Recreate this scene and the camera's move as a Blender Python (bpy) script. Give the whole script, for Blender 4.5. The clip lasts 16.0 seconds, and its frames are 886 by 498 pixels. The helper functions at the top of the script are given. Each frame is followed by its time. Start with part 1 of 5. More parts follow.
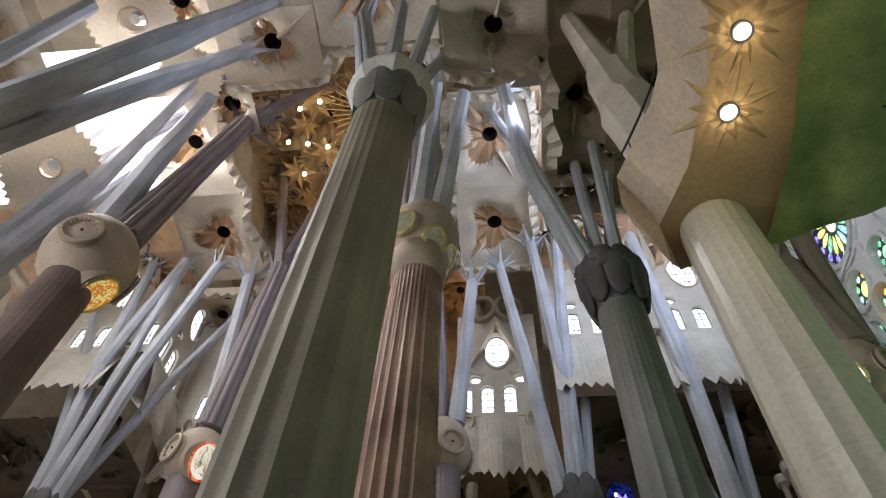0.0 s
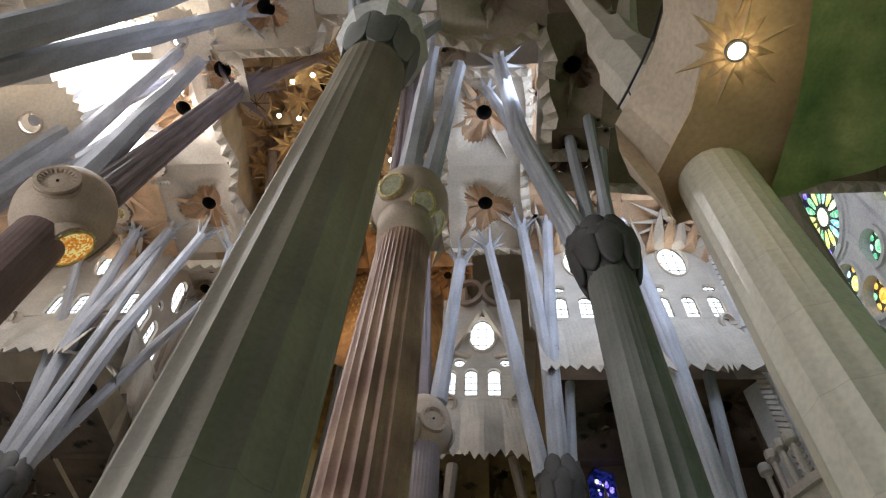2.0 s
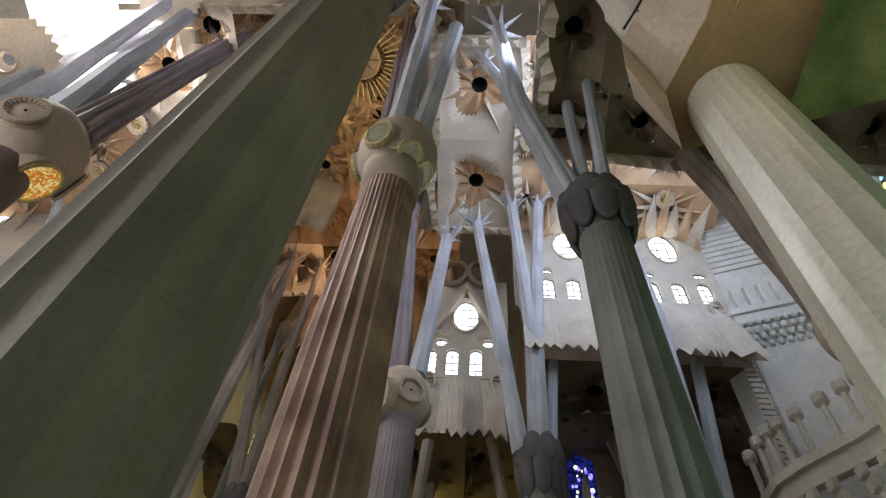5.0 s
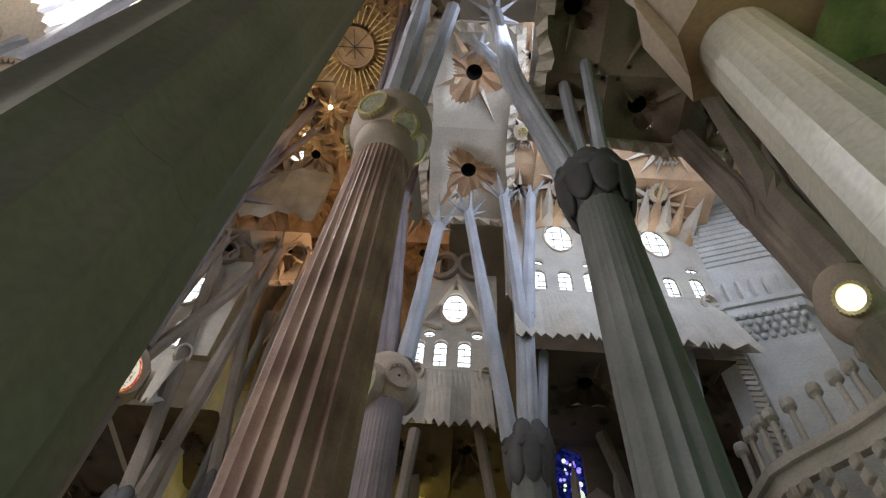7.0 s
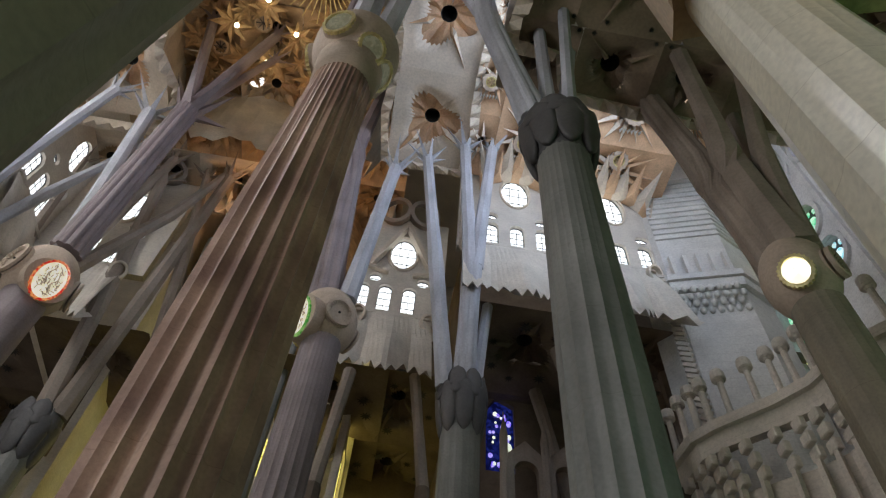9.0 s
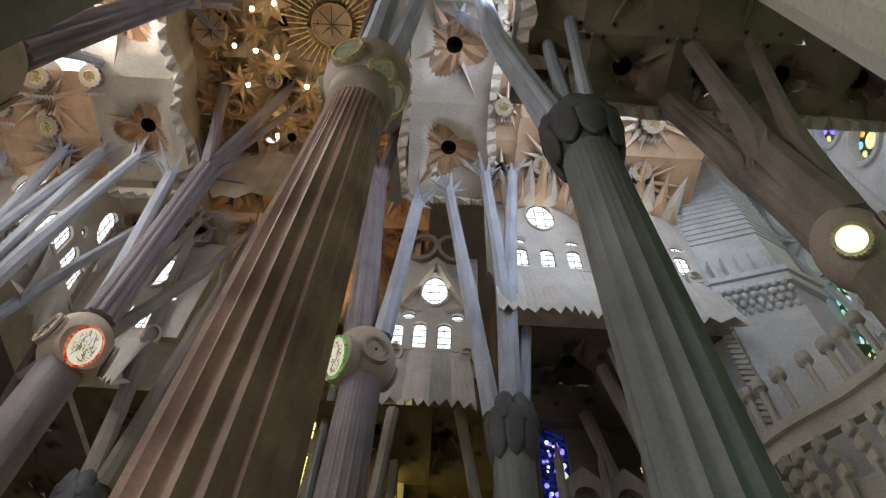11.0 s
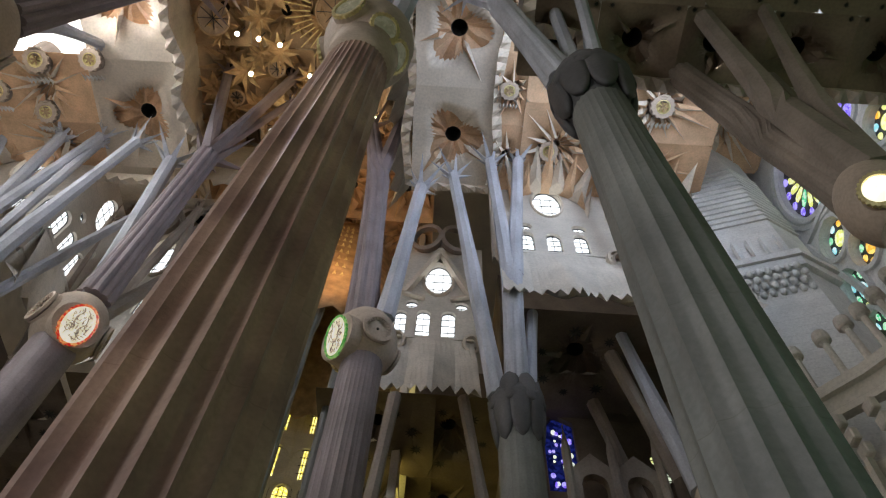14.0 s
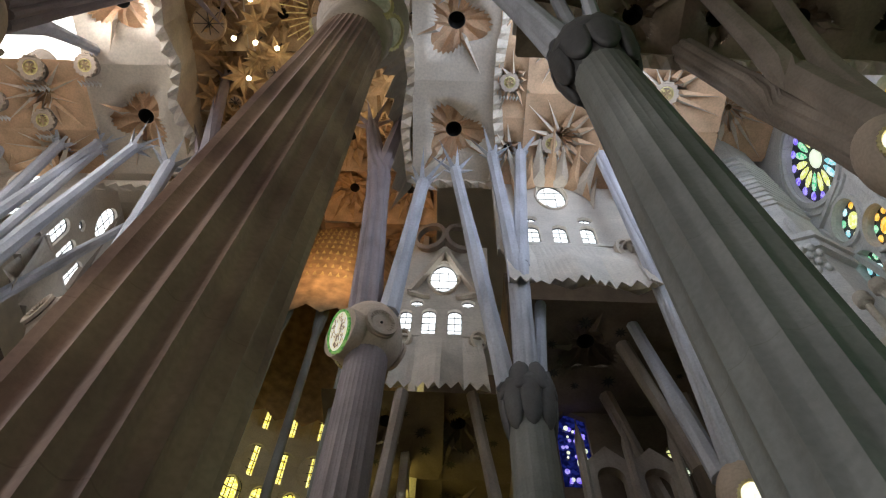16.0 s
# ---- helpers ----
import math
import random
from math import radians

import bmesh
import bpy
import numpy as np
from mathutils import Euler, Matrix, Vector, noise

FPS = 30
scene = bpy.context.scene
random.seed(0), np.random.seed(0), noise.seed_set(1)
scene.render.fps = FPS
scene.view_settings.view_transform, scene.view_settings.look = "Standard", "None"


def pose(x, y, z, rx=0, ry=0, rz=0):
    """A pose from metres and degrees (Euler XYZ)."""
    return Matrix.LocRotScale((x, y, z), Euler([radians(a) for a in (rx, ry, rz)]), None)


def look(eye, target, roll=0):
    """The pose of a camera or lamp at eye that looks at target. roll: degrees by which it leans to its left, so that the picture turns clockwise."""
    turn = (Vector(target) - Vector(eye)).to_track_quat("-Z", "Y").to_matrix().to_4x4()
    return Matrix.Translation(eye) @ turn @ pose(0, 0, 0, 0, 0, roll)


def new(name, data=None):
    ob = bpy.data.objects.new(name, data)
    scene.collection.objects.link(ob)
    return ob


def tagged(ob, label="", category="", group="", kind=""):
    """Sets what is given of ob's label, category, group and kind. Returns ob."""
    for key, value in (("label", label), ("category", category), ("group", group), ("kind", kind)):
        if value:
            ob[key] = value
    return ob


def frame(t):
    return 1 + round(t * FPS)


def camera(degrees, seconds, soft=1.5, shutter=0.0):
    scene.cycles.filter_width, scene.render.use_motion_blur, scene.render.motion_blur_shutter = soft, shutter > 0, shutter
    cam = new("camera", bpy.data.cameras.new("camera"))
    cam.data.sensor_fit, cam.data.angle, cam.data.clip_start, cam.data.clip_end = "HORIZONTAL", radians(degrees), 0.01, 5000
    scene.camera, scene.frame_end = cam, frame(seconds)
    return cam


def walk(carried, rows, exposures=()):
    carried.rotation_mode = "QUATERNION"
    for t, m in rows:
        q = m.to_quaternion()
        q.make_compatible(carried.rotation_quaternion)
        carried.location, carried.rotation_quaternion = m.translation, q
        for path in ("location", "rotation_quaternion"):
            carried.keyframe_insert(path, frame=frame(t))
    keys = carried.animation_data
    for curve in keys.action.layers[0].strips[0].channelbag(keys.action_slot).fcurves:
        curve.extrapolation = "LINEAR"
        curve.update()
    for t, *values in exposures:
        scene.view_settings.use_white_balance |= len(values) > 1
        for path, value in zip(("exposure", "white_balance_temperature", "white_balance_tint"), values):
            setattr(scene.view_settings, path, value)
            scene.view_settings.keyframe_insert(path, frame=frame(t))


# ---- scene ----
cam = camera(66.6, 16.0, 1.2)
PATH = [
    (0, (0.356, 0.123, 1.0), (0.201, 1.198, 2.68), 3.7),
    (0.5, (0.303, 0.436, 0.944), (0.135, 1.513, 2.621), 4.7),
    (1, (0.269, 0.828, 0.982), (0.147, 1.917, 2.655), 2.9),
    (1.5, (0.266, 1.154, 0.958), (0.16, 2.261, 2.621), 3.1),
    (2, (0.337, 1.545, 1.022), (0.212, 2.633, 2.696), 4.6),
    (2.5, (0.318, 1.878, 0.979), (0.217, 2.965, 2.655), 4.8),
    (3, (0.349, 2.261, 0.979), (0.269, 3.33, 2.667), 4.4),
    (3.5, (0.431, 2.625, 0.995), (0.324, 3.693, 2.682), 6.1),
    (4, (0.445, 3.009, 0.987), (0.315, 4.087, 2.666), 6.4),
    (4.2, (0.481, 3.136, 1.147), (0.354, 4.216, 2.826), 6.4),
    (6.3, (0.209, 4.639, 1.12), (0.17, 5.74, 2.789), 5.3),
    (6.5, (0.307, 4.753, 1.162), (0.251, 5.842, 2.838), 5.1),
    (7, (0.209, 5.03, 1.09), (0.155, 6.104, 2.776), 5.7),
    (7.5, (0.19, 5.311, 1.077), (0.173, 6.409, 2.749), 7.1),
    (8, (0.231, 5.584, 1.161), (0.383, 6.7, 2.814), 3.5),
    (8.5, (0.308, 5.792, 1.233), (0.445, 6.924, 2.876), 4.4),
    (9, (0.365, 5.978, 1.276), (0.462, 7.144, 2.899), 5.5),
    (9.5, (0.378, 6.213, 1.274), (0.389, 7.402, 2.882), 6.8),
    (9.7, (0.381, 6.379, 1.272), (0.38, 7.543, 2.899), 6.6),
    (11.8, (0.297, 7.67, 1.231), (0.315, 8.724, 2.931), 1.7),
    (12, (0.304, 7.798, 1.223), (0.316, 8.853, 2.922), 2.2),
    (12.5, (0.348, 8.098, 1.246), (0.332, 9.137, 2.955), 4.2),
    (13, (0.355, 8.399, 1.211), (0.318, 9.44, 2.918), 5.6),
    (13.5, (0.37, 8.737, 1.213), (0.358, 9.746, 2.94), 3.4),
    (14, (0.444, 9.059, 1.231), (0.433, 10.093, 2.943), 4.0),
    (14.5, (0.469, 9.413, 1.263), (0.424, 10.444, 2.976), 6.7),
    (15, (0.486, 9.775, 1.309), (0.437, 10.825, 3.011), 5.9),
    (15.5, (0.467, 10.077, 1.291), (0.438, 11.123, 2.995), 4.0),
    (16, (0.6, 10.429, 1.367), (0.57, 11.429, 3.098), 3.2),
]
walk(cam, [(t, look(eye, target, roll)) for t, eye, target, roll in PATH], [(0, -0.30), (4.2, -0.33), (9, -0.56), (16, -0.56)])

# ---------------------------------------------------------------- world and large lights
world = bpy.data.worlds.new("world")
scene.world = world
world.use_nodes = True
wn = world.node_tree
sky = wn.nodes.new("ShaderNodeTexSky")
sky.sky_type = "NISHITA"
sky.sun_disc = False
sky.sun_elevation, sky.sun_rotation = radians(48), radians(250)
wn.nodes["Background"].inputs[1].default_value = 0.12
wn.links.new(sky.outputs[0], wn.nodes["Background"].inputs[0])

sun = new("sun", bpy.data.lights.new("sun", "SUN"))
sun.data.energy, sun.data.angle, sun.data.color = 3.0, radians(0.5), (1.0, 0.94, 0.85)
sun.matrix_world = look((-60, 10, 70), (-10, 20, 10))


def window_light(name, at, to, w, h, watts, color):
    """Daylight of an opening, or an added lamp where no opening is built."""
    lamp = new(name, bpy.data.lights.new(name, "AREA"))
    lamp.data.shape, lamp.data.size, lamp.data.size_y = "RECTANGLE", w, h
    lamp.data.energy, lamp.data.color = watts, color
    lamp.matrix_world = look(at, to)
    return lamp


window_light("daylight_nave", (-25.4, 0.5, 13), (-2, 10, 13), 7, 20, 4300, (0.95, 0.96, 0.98))
window_light("daylight_aisle", (26.5, 1, 11), (0, 8, 18), 16, 16, 780, (0.26, 0.90, 0.32))
window_light("daylight_far_aisle", (-43, 20, 16), (-10, 20, 34), 24, 18, 1300, (0.90, 0.94, 1.0))
window_light("daylight_skylight", (-25.6, 14.6, 44.6), (0, 12, 30), 8, 6, 11000, (0.97, 0.98, 1.0))
# two added lamps, hidden above the aisle vault, brighten branches and transept
window_light("fill_branches", (18, 12.5, 37.5), (-3, 14.5, 35), 6, 8, 4300, (0.66, 0.78, 1.0))
window_light("fill_transept", (9, 14.2, 38.5), (9, 30, 37), 15, 7, 1750, (0.62, 0.75, 1.0))

# ---------------------------------------------------------------- materials


def material(name, base, rough=0.8, var=0.12, scale=0.6, fine=9.0, bump=0.25, metal=0.0, tint=None, bands=0.0, joints=0.0, streak=0.0):
    m = bpy.data.materials.new(name)
    m.use_nodes = True
    nt = m.node_tree
    N, Lk = nt.nodes, nt.links
    bsdf = N["Principled BSDF"]
    bsdf.inputs["Roughness"].default_value = rough
    bsdf.inputs["Metallic"].default_value = metal
    geo = N.new("ShaderNodeNewGeometry")
    big = N.new("ShaderNodeTexNoise")
    big.inputs["Scale"].default_value, big.inputs["Detail"].default_value = scale, 5
    Lk.new(geo.outputs["Position"], big.inputs["Vector"])
    small = N.new("ShaderNodeTexNoise")
    small.inputs["Scale"].default_value, small.inputs["Detail"].default_value = fine, 6
    Lk.new(geo.outputs["Position"], small.inputs["Vector"])
    ramp = N.new("ShaderNodeValToRGB")
    lo = [max(0, c * (1 - 1.6 * var)) for c in base]
    hi = [min(1, c * (1 + 1.3 * var)) for c in (tint or base)]
    ramp.color_ramp.elements[0].position, ramp.color_ramp.elements[1].position = 0.3, 0.7
    ramp.color_ramp.elements[0].color, ramp.color_ramp.elements[1].color = (*lo, 1), (*hi, 1)
    Lk.new(big.outputs["Fac"], ramp.inputs[0])
    mix = N.new("ShaderNodeMix")
    mix.data_type, mix.blend_type = "RGBA", "MULTIPLY"
    mix.inputs[0].default_value = 0.55
    spots = N.new("ShaderNodeValToRGB")
    spots.color_ramp.elements[0].position, spots.color_ramp.elements[1].position = 0.32, 0.62
    spots.color_ramp.elements[0].color, spots.color_ramp.elements[1].color = (0.72, 0.72, 0.72, 1), (1, 1, 1, 1)
    Lk.new(small.outputs["Fac"], spots.inputs[0])
    Lk.new(ramp.outputs[0], mix.inputs[6])
    Lk.new(spots.outputs[0], mix.inputs[7])
    colour = mix.outputs[2]
    height = small.outputs["Fac"]
    if streak:
        # long stains that run down the stone
        mp = N.new("ShaderNodeMapping")
        mp.inputs["Scale"].default_value = (2.2, 2.2, 0.12)
        Lk.new(geo.outputs["Position"], mp.inputs[0])
        run = N.new("ShaderNodeTexNoise")
        run.inputs["Scale"].default_value, run.inputs["Detail"].default_value = 1.0, 4
        Lk.new(mp.outputs[0], run.inputs["Vector"])
        rr = N.new("ShaderNodeValToRGB")
        rr.color_ramp.elements[0].position, rr.color_ramp.elements[1].position = 0.35, 0.65
        rr.color_ramp.elements[0].color = (1 - streak, 1 - streak, 1 - streak, 1)
        Lk.new(run.outputs["Fac"], rr.inputs[0])
        mx = N.new("ShaderNodeMix")
        mx.data_type, mx.blend_type = "RGBA", "MULTIPLY"
        mx.inputs[0].default_value = 1.0
        Lk.new(colour, mx.inputs[6])
        Lk.new(rr.outputs[0], mx.inputs[7])
        colour = mx.outputs[2]
    if joints:
        # mortar lines of the stone courses
        sep = N.new("ShaderNodeSeparateXYZ")
        Lk.new(geo.outputs["Position"], sep.inputs[0])
        div = N.new("ShaderNodeMath")
        div.operation = "DIVIDE"
        div.inputs[1].default_value = joints
        Lk.new(sep.outputs[2], div.inputs[0])
        fr = N.new("ShaderNodeMath")
        fr.operation = "FRACT"
        Lk.new(div.outputs[0], fr.inputs[0])
        lt = N.new("ShaderNodeMath")
        lt.operation = "LESS_THAN"
        lt.inputs[1].default_value = 0.018 / joints
        Lk.new(fr.outputs[0], lt.inputs[0])
        mj = N.new("ShaderNodeMix")
        mj.data_type, mj.blend_type = "RGBA", "MULTIPLY"
        Lk.new(lt.outputs[0], mj.inputs[0])
        Lk.new(colour, mj.inputs[6])
        mj.inputs[7].default_value = (0.84, 0.82, 0.80, 1)
        colour = mj.outputs[2]
    Lk.new(colour, bsdf.inputs["Base Color"])
    if bump:
        bp = N.new("ShaderNodeBump")
        bp.inputs["Strength"].default_value, bp.inputs["Distance"].default_value = bump, 0.03
        Lk.new(height, bp.inputs["Height"])
        Lk.new(bp.outputs[0], bsdf.inputs["Normal"])
    return m


def glow(name, color, strength, var=0.0, scale=3.0, color2=None):
    m = bpy.data.materials.new(name)
    m.use_nodes = True
    nt = m.node_tree
    bsdf = nt.nodes["Principled BSDF"]
    bsdf.inputs["Base Color"].default_value = (*[c * 0.4 for c in color], 1)
    bsdf.inputs["Roughness"].default_value = 0.2
    bsdf.inputs["Emission Color"].default_value = (*color, 1)
    bsdf.inputs["Emission Strength"].default_value = strength
    if color2:
        geo = nt.nodes.new("ShaderNodeNewGeometry")
        n = nt.nodes.new("ShaderNodeTexVoronoi")
        n.inputs["Scale"].default_value = scale
        nt.links.new(geo.outputs["Position"], n.inputs["Vector"])
        r = nt.nodes.new("ShaderNodeValToRGB")
        r.color_ramp.elements[0].color, r.color_ramp.elements[1].color = (*color, 1), (*color2, 1)
        r.color_ramp.elements[0].position, r.color_ramp.elements[1].position = 0.3, 0.7
        sp = nt.nodes.new("ShaderNodeSeparateColor")
        nt.links.new(n.outputs["Color"], sp.inputs[0])
        nt.links.new(sp.outputs[0], r.inputs[0])
        nt.links.new(r.outputs[0], bsdf.inputs["Emission Color"])
    return m


PALE = material("pale_vault_stone", (0.70, 0.605, 0.49), 0.85, 0.10, 0.35, 7)
BAND = material("cream_vault_plaster", (0.62, 0.55, 0.45), 0.85, 0.12, 0.5, 7)
WARM = material("ochre_vault_plaster", (0.58, 0.43, 0.28), 0.8, 0.18, 0.7, 8)
TAN = material("light_tan_plaster", (0.70, 0.46, 0.28), 0.85, 0.14, 0.6, 8)
GOLD = material("gold_mosaic", (0.50, 0.35, 0.19), 0.6, 0.25, 1.2, 14, 0.4, 0.15)
# AISLE and DUSK: darker copies of the vault plaster, shade put into the colour
AISLE = material("shaded_aisle_plaster", (0.30, 0.22, 0.155), 0.85, 0.14, 0.5, 7)
DUSK = material("shaded_plaster", (0.175, 0.13, 0.095), 0.9, 0.15, 0.6, 7)
# darker copy of the branch stone, with shade put into the colour
BROWN = material("shaded_brown_stone", (0.37, 0.30, 0.245), 0.8, 0.12, 0.5, 9, 0.2, streak=0.15)
LIMB = material("light_grey_branch_stone", (0.57, 0.58, 0.63), 0.7, 0.10, 0.4, 9, 0.25, streak=0.22)
CREAM = material("cream_sandstone", (0.75, 0.70, 0.56), 0.36, 0.05, 0.4, 10, 0.06, joints=1.5, streak=0.07)
BASALT = material("grey_basalt", (0.25, 0.25, 0.23), 0.6, 0.16, 0.45, 10, 0.25, joints=2.5, streak=0.2)
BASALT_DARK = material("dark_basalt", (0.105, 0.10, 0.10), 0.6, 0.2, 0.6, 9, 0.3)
GRANITE = material("green_grey_granite", (0.305, 0.26, 0.19), 0.6, 0.14, 0.5, 12, 0.25, joints=2.6, streak=0.22)
PORPHYRY = material("red_porphyry", (0.41, 0.235, 0.19), 0.55, 0.16, 0.6, 12, 0.25, tint=(0.52, 0.35, 0.255), joints=2.4, streak=0.25)
# red porphyry with the far column's shade put into its colour
PORPHYRY_SHADED = material("shaded_porphyry", (0.24, 0.165, 0.15), 0.6, 0.14, 0.6, 12, 0.2, joints=2.4, streak=0.15)
MAUVE = material("mauve_porphyry", (0.31, 0.25, 0.26), 0.6, 0.12, 0.6, 12, 0.2, joints=2.4, streak=0.15)
KNOT = material("beige_knot_stone", (0.57, 0.455, 0.355), 0.75, 0.10, 0.7, 9, 0.2)
WALL = material("cream_wall_stone", (0.66, 0.60, 0.52), 0.85, 0.08, 0.6, 8, 0.2, joints=0.75)
WHITE = material("white_wall_stone", (0.74, 0.72, 0.68), 0.85, 0.08, 0.6, 8, 0.25, joints=0.6)
# near-black that stands in for the shade inside shafts and openings
HOLE = material("opening_shade_black", (0.05, 0.045, 0.04), 0.9, 0.2, 1, 6)
LEAD = material("dark_lead_bars", (0.06, 0.06, 0.065), 0.5, 0.2, 2, 10)
RIMGOLD = material("gilded_rim", (0.92, 0.72, 0.36), 0.35, 0.2, 3, 20, 0.4, 0.6)
FLOORM = material("polished_stone_floor", (0.30, 0.26, 0.22), 0.35, 0.15, 0.5, 6)
PARAPET = material("warm_cream_parapet_stone", (0.62, 0.49, 0.36), 0.8, 0.12, 0.5, 8)
SOFFIT = material("tan_soffit_plaster", (0.54, 0.39, 0.225), 0.85, 0.12, 0.6, 8)
LAMPGLASS = glow("knot_lamp_glass", (1.0, 0.95, 0.8), 2.2, 0, 6.0, (0.9, 0.8, 0.55))
# green stained-glass light, put into the colour of a sheet
GREENLIGHT = material("green_light_sheet", (0.36, 0.50, 0.17), 0.8, 0.16, 0.9, 12, tint=(0.48, 0.54, 0.22), streak=0.2)

DAY = glow("daylit_clear_glass", (0.93, 0.97, 1.0), 3.0)
SKYPANE = glow("bright_skylight_glass", (1.0, 0.99, 0.97), 4.0)
BULB = glow("lamp_diffuser", (1.0, 0.86, 0.55), 14.0)
GREENISH = glow("pale_green_medallion_glass", (0.60, 0.58, 0.40), 0.20, 0, 9.0, (0.26, 0.25, 0.15))
REDRIM = glow("red_stained_glass", (0.65, 0.02, 0.015), 0.8, 0, 9.0, (1.0, 0.45, 0.15))
GREENRIM = glow("green_stained_glass", (0.10, 0.45, 0.08), 0.5, 0, 6.0, (0.5, 0.85, 0.25))
YELLOWRIM = glow("amber_stained_glass", (0.75, 0.22, 0.01), 0.7, 0, 11.0, (1.0, 0.88, 0.35))
MILK = glow("white_medallion_glass", (1.0, 0.95, 0.80), 0.95, 0, 5.0, (0.85, 0.76, 0.55))
YELLOW = glow("yellow_stained_glass", (0.60, 0.48, 0.05), 3.0, 0, 9.0, (1.0, 0.90, 0.30))
BLUE = glow("blue_stained_glass", (0.01, 0.015, 0.14), 0.25, 0, 5.0, (0.05, 0.08, 0.7))
STAINED = {k: glow(k + "_petal_glass", c, 1.5, 0, 5.0, c2) for k, c, c2 in (
    ("violet", (0.20, 0.12, 0.85), (0.45, 0.4, 1.0)), ("green", (0.10, 0.55, 0.30), (0.55, 0.9, 0.6)),
    ("aqua", (0.25, 0.65, 0.75), (0.8, 0.95, 0.95)), ("lemon", (0.75, 0.80, 0.20), (0.95, 0.95, 0.6)),
    ("orange", (0.95, 0.45, 0.05), (1.0, 0.8, 0.2)), ("white", (0.9, 0.95, 0.85), (0.75, 0.85, 0.6)))}

# ---------------------------------------------------------------- building helpers


def thing(name, at, label, category, group="", kind=""):
    ob = new(name)
    ob.location = at
    ob.empty_display_size = 0.5
    return tagged(ob, label, category, group, kind)


def root_place(ob):
    p = Vector((0, 0, 0))
    while ob is not None:
        p += ob.location
        ob = ob.parent
    return p


def part(name, bm, mat, parent=None, label="", smooth=False, at=None):
    """Links a bmesh, given in world coordinates, as one mesh object under a thing or a part."""
    base = root_place(parent) if parent is not None else Vector(at or (0, 0, 0))
    bmesh.ops.translate(bm, verts=bm.verts, vec=-base)
    me = bpy.data.meshes.new(name)
    bm.to_mesh(me)
    bm.free()
    for m in mat if isinstance(mat, (list, tuple)) else (mat,):
        me.materials.append(m)
    if smooth:
        me.polygons.foreach_set("use_smooth", [True] * len(me.polygons))
    ob = new(name, me)
    if parent is not None:
        ob.parent = parent
    else:
        ob.location = base
    if label:
        ob["label"] = label
    return ob


def rings_mesh(rings, closed=True, cap0=True, cap1=True):
    bm = bmesh.new()
    rows = [[bm.verts.new(v) for v in r] for r in rings]
    n = len(rows[0])
    for a, b in zip(rows, rows[1:]):
        for i in range(n if closed else n - 1):
            j = (i + 1) % n
            bm.faces.new((a[i], a[j], b[j], b[i]))
    if closed and cap0:
        bm.faces.new(list(reversed(rows[0])))
    if closed and cap1:
        bm.faces.new(rows[-1])
    return bm


def axes_of(d):
    d = Vector(d).normalized()
    u = d.cross(Vector((0, 0, 1)))
    u = u.normalized() if u.length > 1e-4 else Vector((1, 0, 0))
    return d, u, d.cross(u)


def box(bm, x0, x1, y0, y1, z0, z1):
    m = Matrix.Translation(((x0 + x1) / 2, (y0 + y1) / 2, (z0 + z1) / 2)) @ Matrix.Diagonal((x1 - x0, y1 - y0, z1 - z0, 1))
    return bmesh.ops.create_cube(bm, size=1, matrix=m)["verts"]


def beam_box(bm, a, b, w, h):
    """A squared bar from a to b."""
    a, b = Vector(a), Vector(b)
    d, u, v = axes_of(b - a)
    rot = Matrix((u, d, v)).transposed().to_4x4()
    m = Matrix.Translation((a + b) / 2) @ rot @ Matrix.Diagonal((w, (b - a).length, h, 1))
    bmesh.ops.create_cube(bm, size=1, matrix=m)


def shaft_mesh(x, y, z0, z1, r0, r1, lobes, depth, turn=0.0, seg=None, steps=28, fade=0.35):
    """A double-twisted fluted shaft: two counter-turned stars cut each other, so that the flutes multiply upwards."""
    seg = seg or lobes * 24
    rings = []

    def star(a):
        # long hollow flank, short steep return: the flute of a stone star
        u = (a * lobes / (2 * math.pi)) % 1.0
        return abs(2 * u - 1) ** 1.7

    for k in range(steps + 1):
        f = k / steps
        z = z0 + (z1 - z0) * f
        phi = (math.pi / lobes) * 0.5 * max(0.0, min(1.0, (f - 0.6) / 0.3))
        r = r0 + (r1 - r0) * f
        ring = []
        for i in range(seg):
            a = 2 * math.pi * i / seg
            c = min(star(a + turn - phi), star(a + turn + phi))
            rr = r * (1 - depth * (1 - c) * (1 - fade * f))
            ring.append((x + rr * math.cos(a), y + rr * math.sin(a), z))
        rings.append(ring)
    return rings_mesh(rings)


def limb_mesh(path, radii, sides=8, flute=0.0, turn=0.2):
    """A faceted stone branch along a list of points."""
    pts = [Vector(p) for p in path]
    rings = []
    m = sides * (4 if flute else 1)
    for k, p in enumerate(pts):
        d = (pts[min(k + 1, len(pts) - 1)] - pts[max(k - 1, 0)])
        d, u, v = axes_of(d)
        ring = []
        for i in range(m):
            a = 2 * math.pi * i / m + turn
            r = radii[k] * (1 - flute * (1 - abs(math.cos(sides * (a - turn) / 2))))
            ring.append(p + u * (r * math.cos(a)) + v * (r * math.sin(a)))
        rings.append(ring)
    return rings_mesh(rings)


